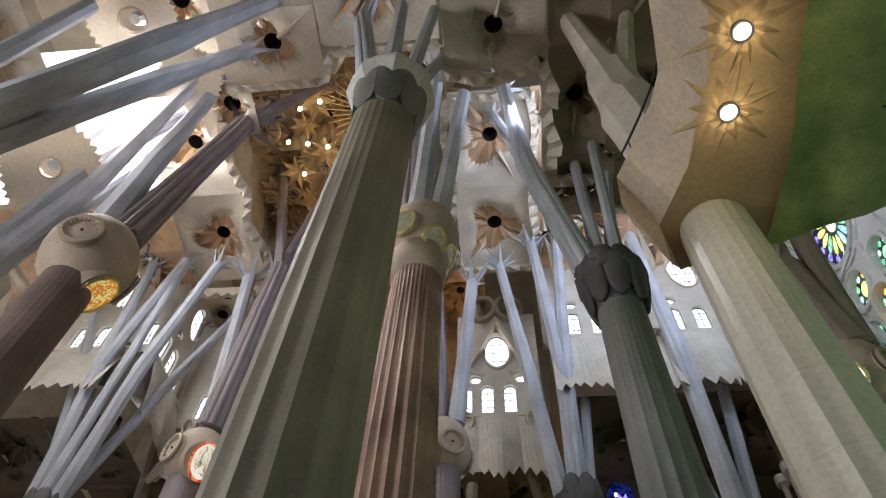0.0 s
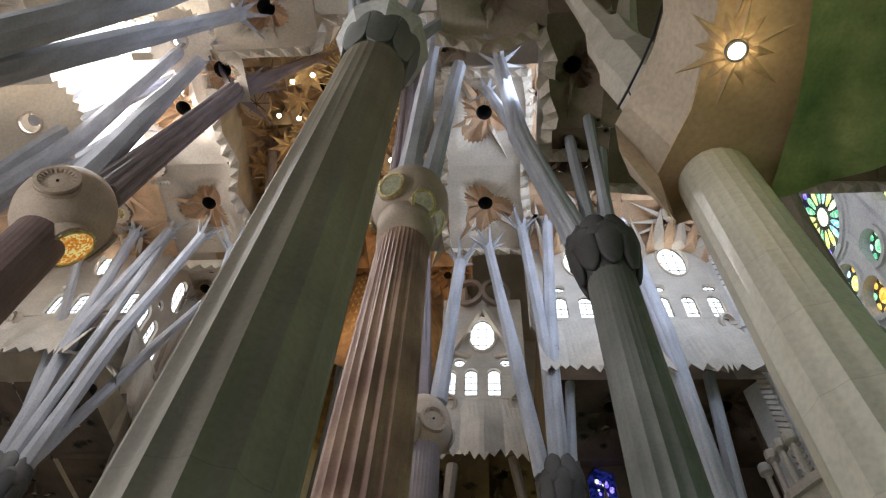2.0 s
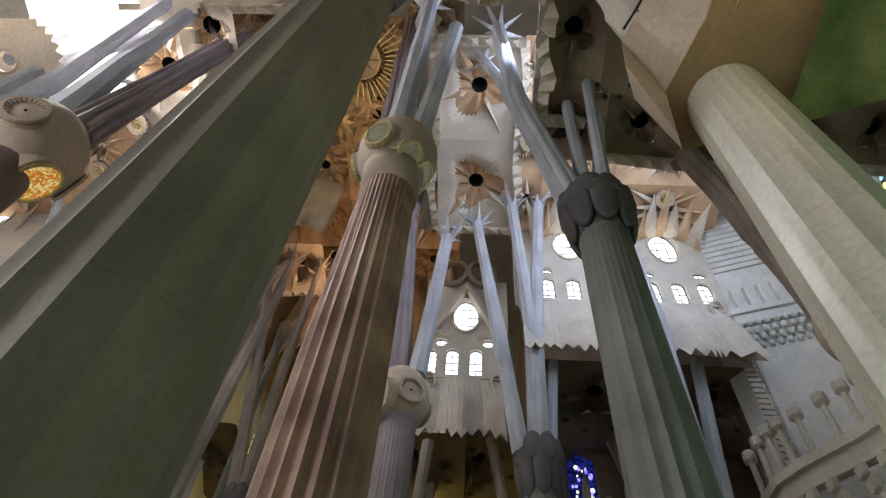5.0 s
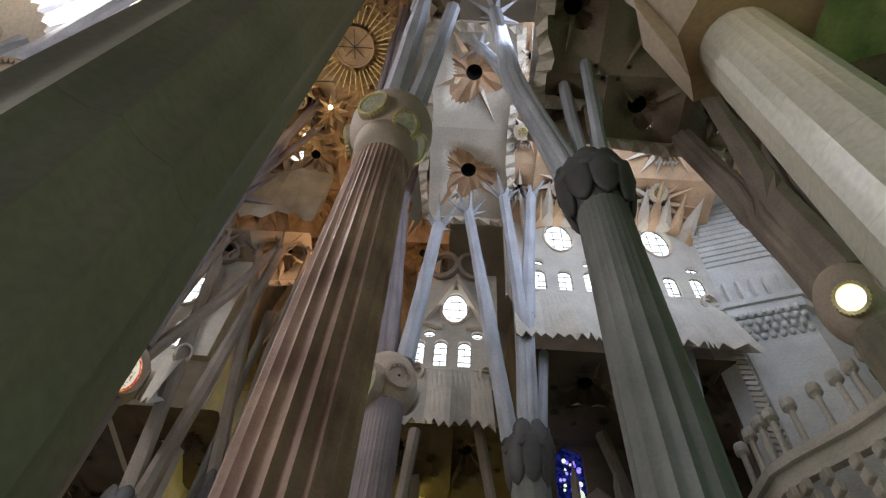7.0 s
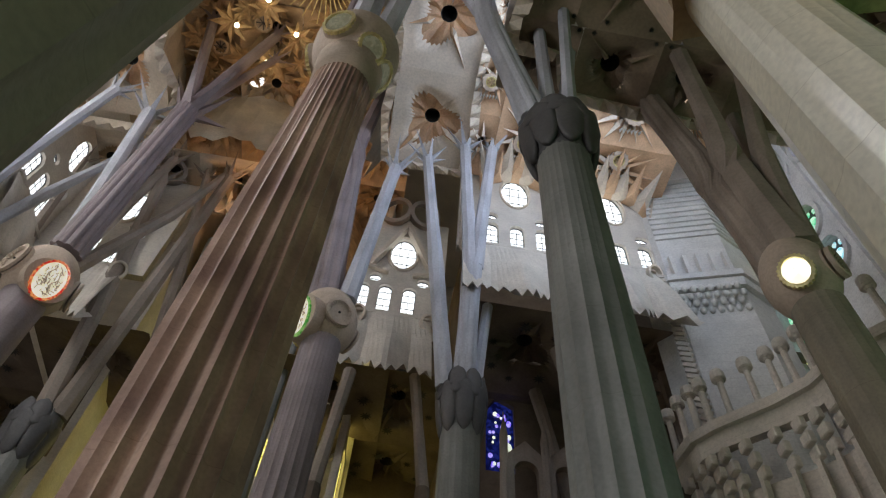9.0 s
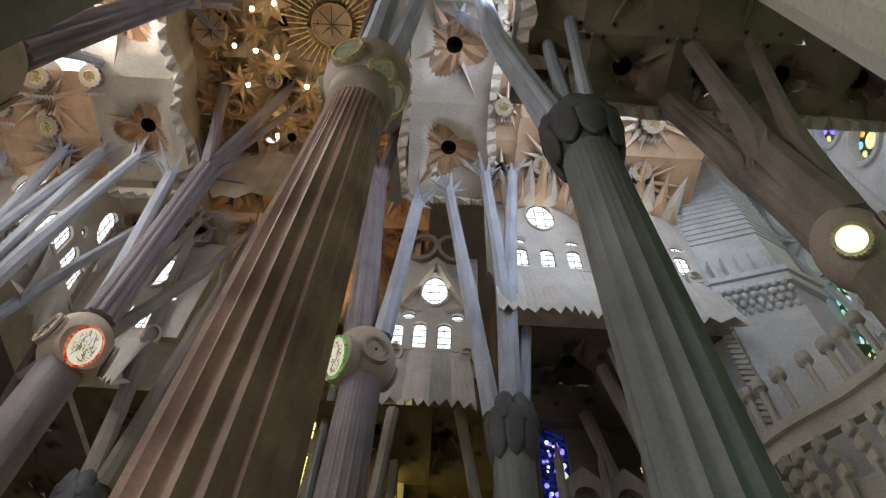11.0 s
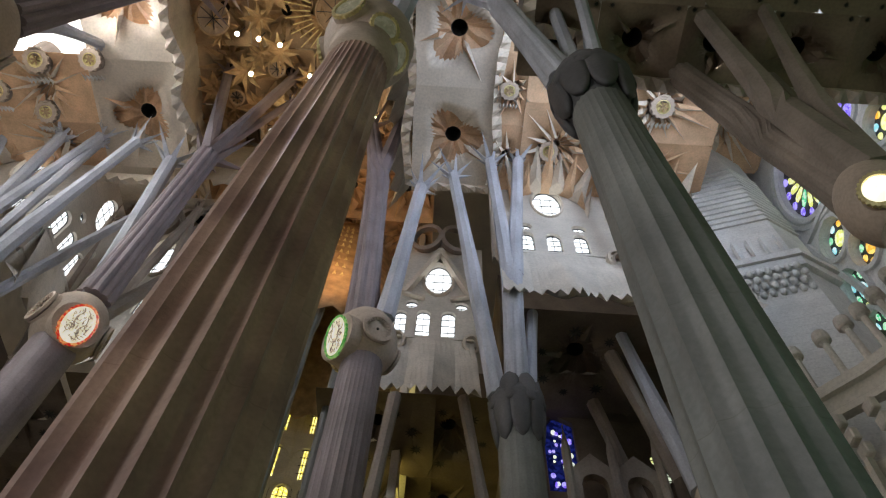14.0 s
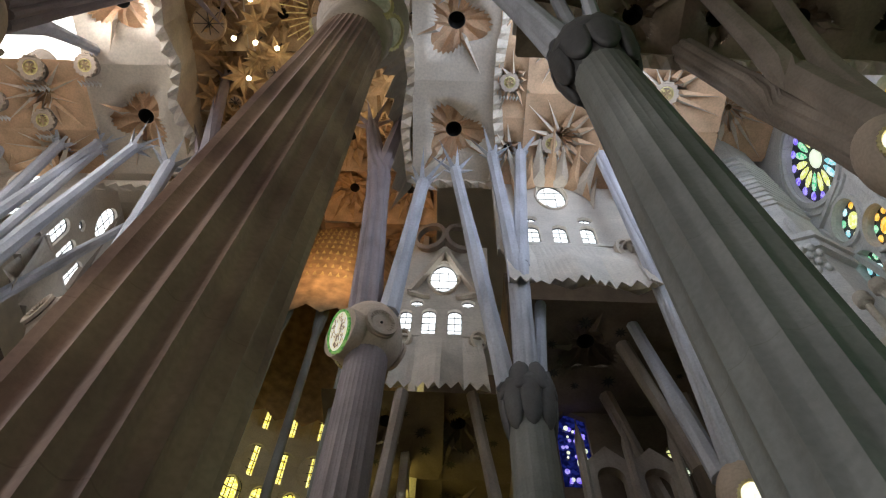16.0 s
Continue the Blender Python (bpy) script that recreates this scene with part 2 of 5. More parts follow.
def limb(parent, path, radii, mat=None, sides=8, flute=0.0, label=""):
    pts, rad = [], []
    n = 5
    for k in range(len(path) - 1):
        a, b = Vector(path[k]), Vector(path[k + 1])
        for i in range(n if k < len(path) - 2 else n + 1):
            f = i / n
            swell = 1 - 0.10 * math.sin(math.pi * f)
            pts.append(a.lerp(b, f))
            rad.append((radii[k] + (radii[k + 1] - radii[k]) * f) * swell)
    b = part("branch", limb_mesh(pts, rad, sides, flute), mat or LIMB, parent, label)
    if pts[-1].z > 39:
        star_tip(b, pts[-1] - (pts[-1] - pts[-2]).normalized() * 0.2, pts[-1] - pts[-2], rad[-1], mat or LIMB)
    return b


def star_tip(parent, tip, way, r, mat=None):
    """The spread of pointed petals with which a branch meets the vault."""
    d, u, v = axes_of(way)
    bm = bmesh.new()
    tip = Vector(tip)
    n = 7
    for i in range(n):
        a = 2 * math.pi * i / n
        b0, b1 = a - 0.4, a + 0.4
        base = [tip + (u * math.cos(q) + v * math.sin(q)) * r for q in (b0, b1)]
        end = tip + d * (r * (3.2 + 1.2 * (i % 2))) + (u * math.cos(a) + v * math.sin(a)) * r * (2.6 + 1.3 * (i % 3))
        back = tip + d * r * 0.9 + (u * math.cos(a) + v * math.sin(a)) * r * 0.6
        q = [bm.verts.new(p) for p in (*base, end, back)]
        for f3 in ((0, 1, 2), (1, 3, 2), (3, 0, 2), (0, 3, 1)):
            bm.faces.new([q[t] for t in f3])
    return part("petal_spread", bm, mat or LIMB, parent)


def ellipsoid(c, rx, ry, rz, seg=32, rows=18):
    bm = bmesh.new()
    bmesh.ops.create_uvsphere(bm, u_segments=seg, v_segments=rows, radius=1,
                              matrix=Matrix.Translation(c) @ Matrix.Diagonal((rx, ry, rz, 1)))
    return bm


def disc_frame(c, normal):
    n = Vector(normal).normalized()
    up = Vector((0, 0, 1))
    u = up.cross(n).normalized()
    v = n.cross(u)
    return Vector(c), n, u, v


def oval_disc(c, normal, a, b, lift=0.0, seg=32, dome=0.0):
    c, n, u, v = disc_frame(c, normal)
    bm = bmesh.new()
    mid = bm.verts.new(c + n * (lift + dome))
    rim = [bm.verts.new(c + n * lift + u * (a * math.cos(t)) + v * (b * math.sin(t))) for t in [2 * math.pi * i / seg for i in range(seg)]]
    for i in range(seg):
        bm.faces.new((mid, rim[i], rim[(i + 1) % seg]))
    return bm


def oval_ring(c, normal, a, b, width, depth, lift=0.0, seg=40, teeth=0.0):
    c, n, u, v = disc_frame(c, normal)
    rings = [[], [], [], []]
    for i in range(seg):
        t = 2 * math.pi * i / seg
        w = width * (1 + (teeth if i % 2 else 0))
        for k, (dr, dn) in enumerate(((0, -depth), (0, depth), (w, depth * 0.8), (w, -depth))):
            rings[k].append(c + n * (lift + dn) + u * ((a + dr) * math.cos(t)) + v * ((b + dr) * math.sin(t)))
    bm = rings_mesh(rings + [rings[0]], cap0=False, cap1=False)
    bmesh.ops.remove_doubles(bm, verts=bm.verts, dist=1e-5)
    bmesh.ops.recalc_face_normals(bm, faces=bm.faces)
    return bm


def medallion(parent, c, normal, a, b, glass, rim, ink=None):
    """A framed glass oval set into a knot."""
    m = part("medallion", oval_ring(c, normal, a, b, 0.09, 0.07, 0.03, 48, 0.5), rim, parent, "beaded rim of a glass medallion")
    part("pane", oval_disc(c, normal, a, b, 0.03, 40, 0.05), glass, m, "glowing oval glass")
    if ink:
        cc, n, u, v = disc_frame(c, normal)
        bm = bmesh.new()
        rnd = random.Random(int(c[0] * 10) + 500)
        flat = cc + n * 0.09
        for k in range(70):
            t, rad = rnd.uniform(0, 6.28), math.sqrt(rnd.uniform(0.02, 0.72))
            p = flat + u * (a * rad * 0.9 * math.cos(t)) + v * (b * rad * math.sin(t))
            w = rnd.choice((0.2, 1.4, 1.9, 2.6))
            ln = rnd.uniform(0.07, 0.2)
            beam_box(bm, p, p + (u * math.cos(w) + v * math.sin(w)) * ln, 0.026, 0.03)
        for s in (-1, 1):
            for k in range(9):
                f0, f1 = -0.75 + 1.5 * k / 9, -0.75 + 1.5 * (k + 1) / 9
                p, q = [flat + u * (s * a * (0.30 + 0.12 * math.sin(7 * f))) + v * (b * f) for f in (f0, f1)]
                beam_box(bm, p, q, 0.03, 0.03)
        part("line_drawing", bm, ink, m)
    return m


def rosette(parent, c, normal, r, mat):
    """A carved round boss with a toothed sunk rim."""
    m = part("rosette", oval_ring(c, normal, r * 0.86, r * 0.86, r * 0.2, 0.08, 0.0, 36), mat, parent, "carved stone rosette")
    cc, n, u, v = disc_frame(c, normal)
    bm = bmesh.new()
    k = 22
    for i in range(k):
        t0, t1, tm = [2 * math.pi * (i + q) / k for q in (0, 1, 0.5)]
        p = [cc + n * 0.07 + (u * math.cos(t) + v * math.sin(t)) * (r * 0.9) for t in (t0, t1)]
        tip = cc - n * 0.03 + (u * math.cos(tm) + v * math.sin(tm)) * r * 0.58
        low = cc - n * 0.12 + (u * math.cos(tm) + v * math.sin(tm)) * r * 0.9
        q = [bm.verts.new(x) for x in (*p, tip, low)]
        for f3 in ((0, 2, 1), (1, 2, 3), (0, 3, 2)):
            bm.faces.new([q[t] for t in f3])
    part("teeth", bm, mat, m)
    part("dish", oval_disc(c, normal, r * 0.86, r * 0.86, -0.08, 28, -0.04), mat, m)
    part("button", ellipsoid(cc + n * -0.05, 0.07, 0.07, 0.07, 8, 6), HOLE, m)
    return m


def plate(loops, to3d, depth, mats, name, parent=None, label=""):
    """A wall of the given thickness with its openings cut through: loops[0] is the outline, the others the holes."""
    bm = bmesh.new()
    sides = []
    for off in (0.0, depth):
        edges = []
        rows = []
        for lp in loops:
            vs = [bm.verts.new(to3d(p[0], p[1], off)) for p in lp]
            rows.append(vs)
            edges += [bm.edges.new((vs[i], vs[(i + 1) % len(vs)])) for i in range(len(vs))]
        bmesh.ops.triangle_fill(bm, use_beauty=True, use_dissolve=False, edges=edges)
        sides.append(rows)
    for a, b in zip(*sides):
        for i in range(len(a)):
            j = (i + 1) % len(a)
            bm.faces.new((a[i], a[j], b[j], b[i]))
    bmesh.ops.recalc_face_normals(bm, faces=bm.faces)
    return part(name, bm, mats, parent, label)


def oval_loop(x, z, a, b, n=28):
    return [(x + a * math.cos(2 * math.pi * i / n), z + b * math.sin(2 * math.pi * i / n)) for i in range(n)]


def arch_loop(x, z0, w, h, n=10):
    """A round-headed opening of width w and height h on the sill z0."""
    r = w / 2
    top = [(x + r * math.cos(math.pi * i / n), z0 + h - r + r * math.sin(math.pi * i / n)) for i in range(n + 1)]
    return [(x - r, z0), (x + r, z0)] + top


def glazed(name, loop, to3d, inset, glass, bars, parent=None, label="", bar=0.05):
    """A window: its pane and the bars that divide it."""
    x0, x1 = min(p[0] for p in loop), max(p[0] for p in loop)
    z0, z1 = min(p[1] for p in loop), max(p[1] for p in loop)
    root = thing(name, to3d((x0 + x1) / 2, z0, inset), label, "window", "", "structure")
    bm = bmesh.new()
    bm.faces.new([bm.verts.new(to3d(p[0], p[1], inset)) for p in loop])
    part("pane", bm, glass, root)
    bm = bmesh.new()
    nx, nz = bars
    cx, cz, hx, hz = (x0 + x1) / 2, (z0 + z1) / 2, (x1 - x0) / 2, (z1 - z0) / 2
    for i in range(1, nx):
        f = -1 + 2 * i / nx
        s = math.sqrt(max(0, 1 - f * f)) if len(loop) == 28 else 0.97
        beam_box(bm, to3d(cx + f * hx, cz - s * hz, inset - 0.04), to3d(cx + f * hx, cz + s * hz, inset - 0.04), bar, 0.05)
    for i in range(1, nz):
        f = -1 + 2 * i / nz
        s = math.sqrt(max(0, 1 - f * f)) if len(loop) == 28 else 0.97
        beam_box(bm, to3d(cx - s * hx, cz + f * hz, inset - 0.05), to3d(cx + s * hx, cz + f * hz, inset - 0.05), 0.04, bar)
    n = len(loop)
    for i in range(n):
        beam_box(bm, to3d(*loop[i], inset - 0.03), to3d(*loop[(i + 1) % n], inset - 0.03), 0.09, 0.09)
    part("glazing_bars", bm, LEAD, root)
    return root


def frill(name, line, z_top, drop, tooth, bulge, mat, rng, parent=None, folds=2, amp=0.16):
    """A folded stone canopy whose hanging edge is cut into teeth. line: plan points from end to end."""
    pts = [Vector((p[0], p[1], 0)) for p in line]
    out = []
    for a, b in zip(pts, pts[1:]):
        k = max(2, int((b - a).length / tooth))
        out += [(a.lerp(b, i / k), (b - a).normalized()) for i in range(k)]
    out.append((pts[-1], (pts[-1] - pts[-2]).normalized()))
    bm = bmesh.new()
    n = len(out)
    top, mid, hem, low, inn = [], [], [], [], []
    for i, (p, d) in enumerate(out):
        nrm = Vector((d.y, -d.x, 0))
        f = i / (n - 1)
        fold = abs(((f * folds) % 1.0) * 2 - 1)
        b = bulge * (0.35 + 0.65 * fold)
        hang = drop * (0.78 + 0.22 * fold)
        top.append(bm.verts.new(p + nrm * 0.05 + Vector((0, 0, z_top))))
        mid.append(bm.verts.new(p + nrm * b * 0.55 + Vector((0, 0, z_top - hang * 0.40))))
        hem.append(bm.verts.new(p + nrm * b * 1.0 + Vector((0, 0, z_top - hang * (1 - 1.35 * amp)))))
        low.append(bm.verts.new(p + nrm * b * 1.1 + Vector((0, 0, z_top - hang + (rng.uniform(-0.03, 0.03) * drop if i % 2 else amp * drop * rng.uniform(0.75, 1.3))))))
        inn.append(bm.verts.new(p - nrm * 0.35 + Vector((0, 0, z_top - hang * 0.6))))
    for i in range(n - 1):
        bm.faces.new((top[i], top[i + 1], mid[i + 1], mid[i]))
        bm.faces.new((mid[i], mid[i + 1], hem[i + 1], hem[i]))
        bm.faces.new((hem[i], hem[i + 1], low[i + 1], low[i]))
        bm.faces.new((low[i], low[i + 1], inn[i + 1], inn[i]))
        bm.faces.new((inn[i], inn[i + 1], top[i + 1], top[i]))
    bmesh.ops.recalc_face_normals(bm, faces=bm.faces)
    return part(name, bm, mat, parent)


def vault_cell(bm, cx, cy, z, hx, hy, hole, points, rng, drop=0.5, star=0.62, turn=0.0, lips=3, fan=False):
    """One hyperboloid of a vault: a dark shaft, a sunk star of folded facets, and below it a smooth skin whose opening
    has toothed lips and long rays. Slot 0 is the skin, 1 the star, 2 the shaft."""
    size = min(hx, hy)
    ph = rng.uniform(0, 6.28)

    def edge(a):
        return 1 / max(abs(math.cos(a)) / hx, abs(math.sin(a)) / hy)

    def gape(a):
        return min(size * star * (0.80 + 0.20 * math.sin(lips * a + ph)), 0.86 * edge(a))

    def ring(n, fr, fz):
        out = []
        for i in range(n):
            a = 2 * math.pi * i / n + turn
            r = fr(i, a)
            out.append(bm.verts.new((cx + r * math.cos(a), cy + r * math.sin(a), fz(i))))
        return out

    def join(a, b, slot, smooth=False, alternate=False):
        n = len(a)
        for i in range(n):
            face = bm.faces.new((a[i], a[(i + 1) % n], b[(i + 1) % n], b[i]))
            face.material_index, face.smooth = (slot if not alternate or i % 2 else 0), smooth

    # the star above the opening
    n = points * 2
    long = [rng.uniform(0.85, 1.1) for _ in range(n)]
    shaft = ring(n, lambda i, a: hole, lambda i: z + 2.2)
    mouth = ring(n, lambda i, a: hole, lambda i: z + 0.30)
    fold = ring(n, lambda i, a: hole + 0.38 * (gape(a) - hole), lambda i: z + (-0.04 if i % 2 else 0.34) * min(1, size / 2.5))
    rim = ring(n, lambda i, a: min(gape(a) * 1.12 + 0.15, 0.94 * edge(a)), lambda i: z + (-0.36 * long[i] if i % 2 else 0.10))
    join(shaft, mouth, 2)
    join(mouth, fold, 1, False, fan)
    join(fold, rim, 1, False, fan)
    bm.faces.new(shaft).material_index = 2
    # the skin with its toothed lip
    m = 84
    bite = [(1 if i % 2 else -1) * 0.055 * size * rng.uniform(0.5, 1.3) if math.sin(lips * (2 * math.pi * i / m + turn) + ph + 1.4) > -0.45 else 0.0 for i in range(m)]
    back = ring(m, lambda i, a: min(gape(a) + 0.30, 0.93 * edge(a)), lambda i: z - 0.16)
    lip = ring(m, lambda i, a: gape(a) + bite[i], lambda i: z - 0.50)
    body = ring(m, lambda i, a: 0.55 * gape(a) + 0.45 * edge(a), lambda i: z - 0.46 - 0.45 * drop)
    end = ring(m, lambda i, a: edge(a), lambda i: z - 0.46 - drop)
    join(back, lip, 0)
    join(lip, body, 0, True)
    join(body, end, 0, True)
    # long folded rays that run out over the skin
    rays = points if fan else max(3, points // 2)
    for k in range(rays):
        a = turn + 2 * math.pi * (k + rng.uniform(-0.2, 0.2)) / rays
        if not fan and math.sin(lips * a + ph + 1.4) > 0.35:
            continue
        reach = edge(a) * rng.uniform(0.80, 0.97)
        w = 0.85 * math.pi / rays * gape(a) if fan else 0.16 * gape(a)
        g = gape(a) * 0.78
        c, q = Vector((math.cos(a), math.sin(a), 0)), Vector((-math.sin(a), math.cos(a), 0))
        mid = Vector((cx, cy, z))
        tip = mid + c * reach + Vector((0, 0, -0.52 - drop))
        v = [bm.verts.new(p) for p in (mid + c * g + q * w + Vector((0, 0, -0.50)), mid + c * g - q * w + Vector((0, 0, -0.50)), tip,
                                       mid + c * (g + 0.15) + Vector((0, 0, -0.80)), mid + c * g * 0.7 + Vector((0, 0, -0.12)))]
        for f3, slot in (((0, 3, 2), 1), ((3, 1, 2), 0), ((0, 4, 3), 1), ((4, 1, 3), 0)):
            bm.faces.new([v[t] for t in f3]).material_index = slot


def small_star(bm, cx, cy, z, r, points, slot, up=0.5):
    """A folded star sunk into a flat vault."""
    mid = bm.verts.new((cx, cy, z + up))
    rim = []
    for i in range(points * 2):
        a = math.pi * i / points
        q = r if i % 2 == 0 else r * 0.45
        rim.append(bm.verts.new((cx + q * math.cos(a), cy + q * math.sin(a), z - 0.02 + (0.0 if i % 2 == 0 else up * 0.3))))
    for i in range(len(rim)):
        bm.faces.new((mid, rim[i], rim[(i + 1) % len(rim)])).material_index = slot

# ---------------------------------------------------------------- large structure
FLOOR_Z = -0.45
bm = bmesh.new()
box(bm, -60, 40, -30, 66, FLOOR_Z - 0.4, FLOOR_Z)
tagged(part("floor", bm, FLOORM, at=(0, 0, FLOOR_Z)), "polished stone floor of the nave", "floor", "", "structure")

# outer walls that close the place, with wide unglazed openings left for daylight
for nm, loops, fn, lab in (
    ("wall_south", [[(-60, -1), (40, -1), (40, 72), (-60, 72)], arch_loop(-10, 4, 27, 32)], lambda a, b, o: (a, -29 - o, b), "cream stone entrance wall with a great window"),
    ("wall_east", [[(-30, -1), (18, -1), (18, 72), (-30, 72)], arch_loop(2, 2, 23, 20)], lambda a, b, o: (28.5 + o, a, b), "cream stone aisle wall with a great window"),
    ("wall_west", [[(-30, -1), (66, -1), (66, 72), (-30, 72)], arch_loop(12, 5, 31, 22)], lambda a, b, o: (-45 - o, a, b), "cream stone aisle wall with a great window"),
    # unseen wall, added only to give the nave lamp an opening
    ("wall_nave_lamp", [[(-29, -1), (8.5, -1), (8.5, 34), (-29, 34)], arch_loop(0.5, 2.5, 7.6, 21)], lambda a, b, o: (-26.2 - o, a, b), "unseen cream stone wall added round the opening of the nave lamp"),
    ("wall_north", [[(-60, -1), (40, -1), (40, 72), (-60, 72)]], lambda a, b, o: (a, 62 + o, b), "cream stone wall behind the apse"),
):
    w = plate(loops, fn, 1.0, WALL, nm)
    tagged(w, lab, "wall", "", "structure")
bm = bmesh.new()
box(bm, -60, 40, -30, 66, 71.0, 71.6)
tagged(part("roof", bm, PALE, at=(0, 0, 71)), "plain stone roof above the vaults", "roof", "", "structure")

rng = random.Random(7)


def vault(name, cells, mats, label, extra=None):
    bm = bmesh.new()
    for c in cells:
        vault_cell(bm, *c[:8], **(c[8] if len(c) > 8 else {}))
    if extra:
        extra(bm)
    ob = part(name, bm, mats, None, at=(0, 0, 0))
    return tagged(ob, label, "vault", "", "structure")


# vault over the transept, either side of the crossing
TR = [(0.4, y, 45.2, 2.75, hy, 0.55, 9, rng, dict(drop=0.2, star=0.78, turn=0.3 + 0.2 * y)) for y, hy in ((19.2, 3.6), (26.4, 3.6))]
TRS = [(4.1, y, 45.0, 0.95, hy, 0.22, 9, rng, dict(drop=0.2, star=0.9, turn=0.3 * y, fan=True)) for y, hy in ((17.9, 2.4), (22.7, 2.4), (27.5, 2.4))]
TRF = [(x, y, 45.2 if x < 20 else 51.0, hx, hy, 0.25, 13, rng, dict(drop=0.5, star=0.62, turn=0.2 * x, lips=2, fan=True))
       for x, hx, rows in ((7.6, 2.55, ((19.6, 3.8), (26.7, 3.3))), (14.0, 3.85, ((18.0, 2.9), (23.3, 2.4), (27.85, 2.15))), (21.0, 3.15, ((19.0, 3.4), (26.2, 3.8)))) for y, hy in rows]
vault("ceiling_transept_fan", TRF, (TAN, PALE, GOLD), "ochre and cream folded fan vault over the transept arm")
vault("ceiling_transept_strip", TRS, (TAN, PALE, HOLE), "warm ochre strip of small star vaults along the transept")
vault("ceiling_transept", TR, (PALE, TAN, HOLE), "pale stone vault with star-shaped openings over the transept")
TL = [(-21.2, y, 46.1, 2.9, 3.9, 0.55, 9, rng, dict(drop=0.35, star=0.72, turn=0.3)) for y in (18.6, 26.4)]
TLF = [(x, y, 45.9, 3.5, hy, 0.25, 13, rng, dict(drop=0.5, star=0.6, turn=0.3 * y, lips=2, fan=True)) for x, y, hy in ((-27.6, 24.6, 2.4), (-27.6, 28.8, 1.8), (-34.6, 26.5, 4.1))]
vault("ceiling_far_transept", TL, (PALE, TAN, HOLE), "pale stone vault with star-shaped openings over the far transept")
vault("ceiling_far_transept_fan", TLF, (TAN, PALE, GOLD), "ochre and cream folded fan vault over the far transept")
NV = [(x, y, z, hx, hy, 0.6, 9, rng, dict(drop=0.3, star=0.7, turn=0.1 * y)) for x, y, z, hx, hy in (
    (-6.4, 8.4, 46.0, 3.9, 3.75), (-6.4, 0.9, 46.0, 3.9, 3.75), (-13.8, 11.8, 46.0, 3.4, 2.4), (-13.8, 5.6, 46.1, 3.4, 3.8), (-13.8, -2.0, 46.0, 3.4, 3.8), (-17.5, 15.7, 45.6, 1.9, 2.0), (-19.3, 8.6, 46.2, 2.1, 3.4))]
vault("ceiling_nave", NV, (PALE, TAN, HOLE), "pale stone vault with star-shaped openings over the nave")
# low vault of the aisle
# the lit edge keeps the pale stone; AISLE beyond is its shaded copy
AE = [(0.83, y, 32.4, 2.3, 1.75, 0.42, 8, rng, dict(drop=0.15, star=0.62, turn=0.39)) for y in (8.3, 4.8, 1.3, -2.2)]
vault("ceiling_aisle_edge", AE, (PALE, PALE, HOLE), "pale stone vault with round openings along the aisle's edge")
AI = []
for x, hx in ((4.7, 1.65), (8.2, 1.83), (11.86, 1.83), (15.52, 1.83), (19.18, 1.83), (22.8, 1.8)):
    AI.append((x, 16.2, 32.2, hx, 1.7, 0.45, 8, rng, dict(drop=0.4, star=0.6, turn=0.3 * x)))
for y, hy in ((11.8, 2.7), (6.3, 2.8), (0.8, 2.75), (-4.7, 2.75)):
    AI.append((4.55, y, 32.2, 1.35, hy, 0.42, 8, rng, dict(drop=0.4, star=0.75, turn=0.2)))
    for x in (8.3, 13.1, 17.9, 22.7):
        AI.append((x, y, 32.2, 2.4, hy, 0.42, 8, rng, dict(drop=0.4, star=0.5, turn=0.39)))


def aisle_pits(bm):
    """Pairs of shallow near-black folds that stand for small round pits between the large openings."""
    for x in (6.5, 10.0, 13.7, 17.3):
        for y in (14.65, 14.1):
            for s in (-0.34, 0.34):
                small_star(bm, x + s * (1 if y > 14.3 else 2.2), y, 31.33, 0.15, 12, 2, 0.05)


vault("ceiling_aisle", AI, (AISLE, AISLE, HOLE), "stone vault with round openings over the aisle, shade put into its tan", aisle_pits)
# unseen slab, added to block light leaking through the vault's joints
bm = bmesh.new()
box(bm, 3.15, 27, -8, 17.7, 34.7, 35.0)
tagged(part("leak_slab_aisle", bm, WALL, at=(12, 5, 34.7)), "unseen slab above the aisle vault, added to stop light leaks", "roof", "", "structure")
AL = []
for x in (-25.3, -32.8, -40.3):
    for y in (8.3, 0.3, -7.7):
        AL.append((x, y, 35.0, 3.75, 4.0, 0.5, 8, rng, dict(drop=0.9, star=0.7)))
vault("ceiling_far_aisle", AL, (PALE, WARM, HOLE), "stone vault over the far aisle")


def crossing_extra(bm):
    r2 = random.Random(3)
    for k in range(64):
        x, y = r2.uniform(-20, -2), r2.uniform(15, 33)
        small_star(bm, x, y, 56.35, r2.uniform(0.9, 2.0), r2.choice((6, 7, 8)), r2.choice((1, 1, 0)), r2.uniform(0.4, 0.9))


CR = [(x, y, 58.6, 2.6, 2.6, 0.45, 9, rng, dict(drop=1.0 + 0.5 * ((x * 7 + y * 3) % 1.0), star=0.9, turn=0.9 * x + y, lips=2, fan=True)) for x in (-24.4, -19.2, -14.0, -8.8, -3.6) for y in (11.3, 16.5, 21.7, 26.9, 32.1, 37.3, 42.5)]
vault("ceiling_crossing", CR, (WARM, GOLD, HOLE), "gilded ochre star vault with small lamps over the crossing", crossing_extra)
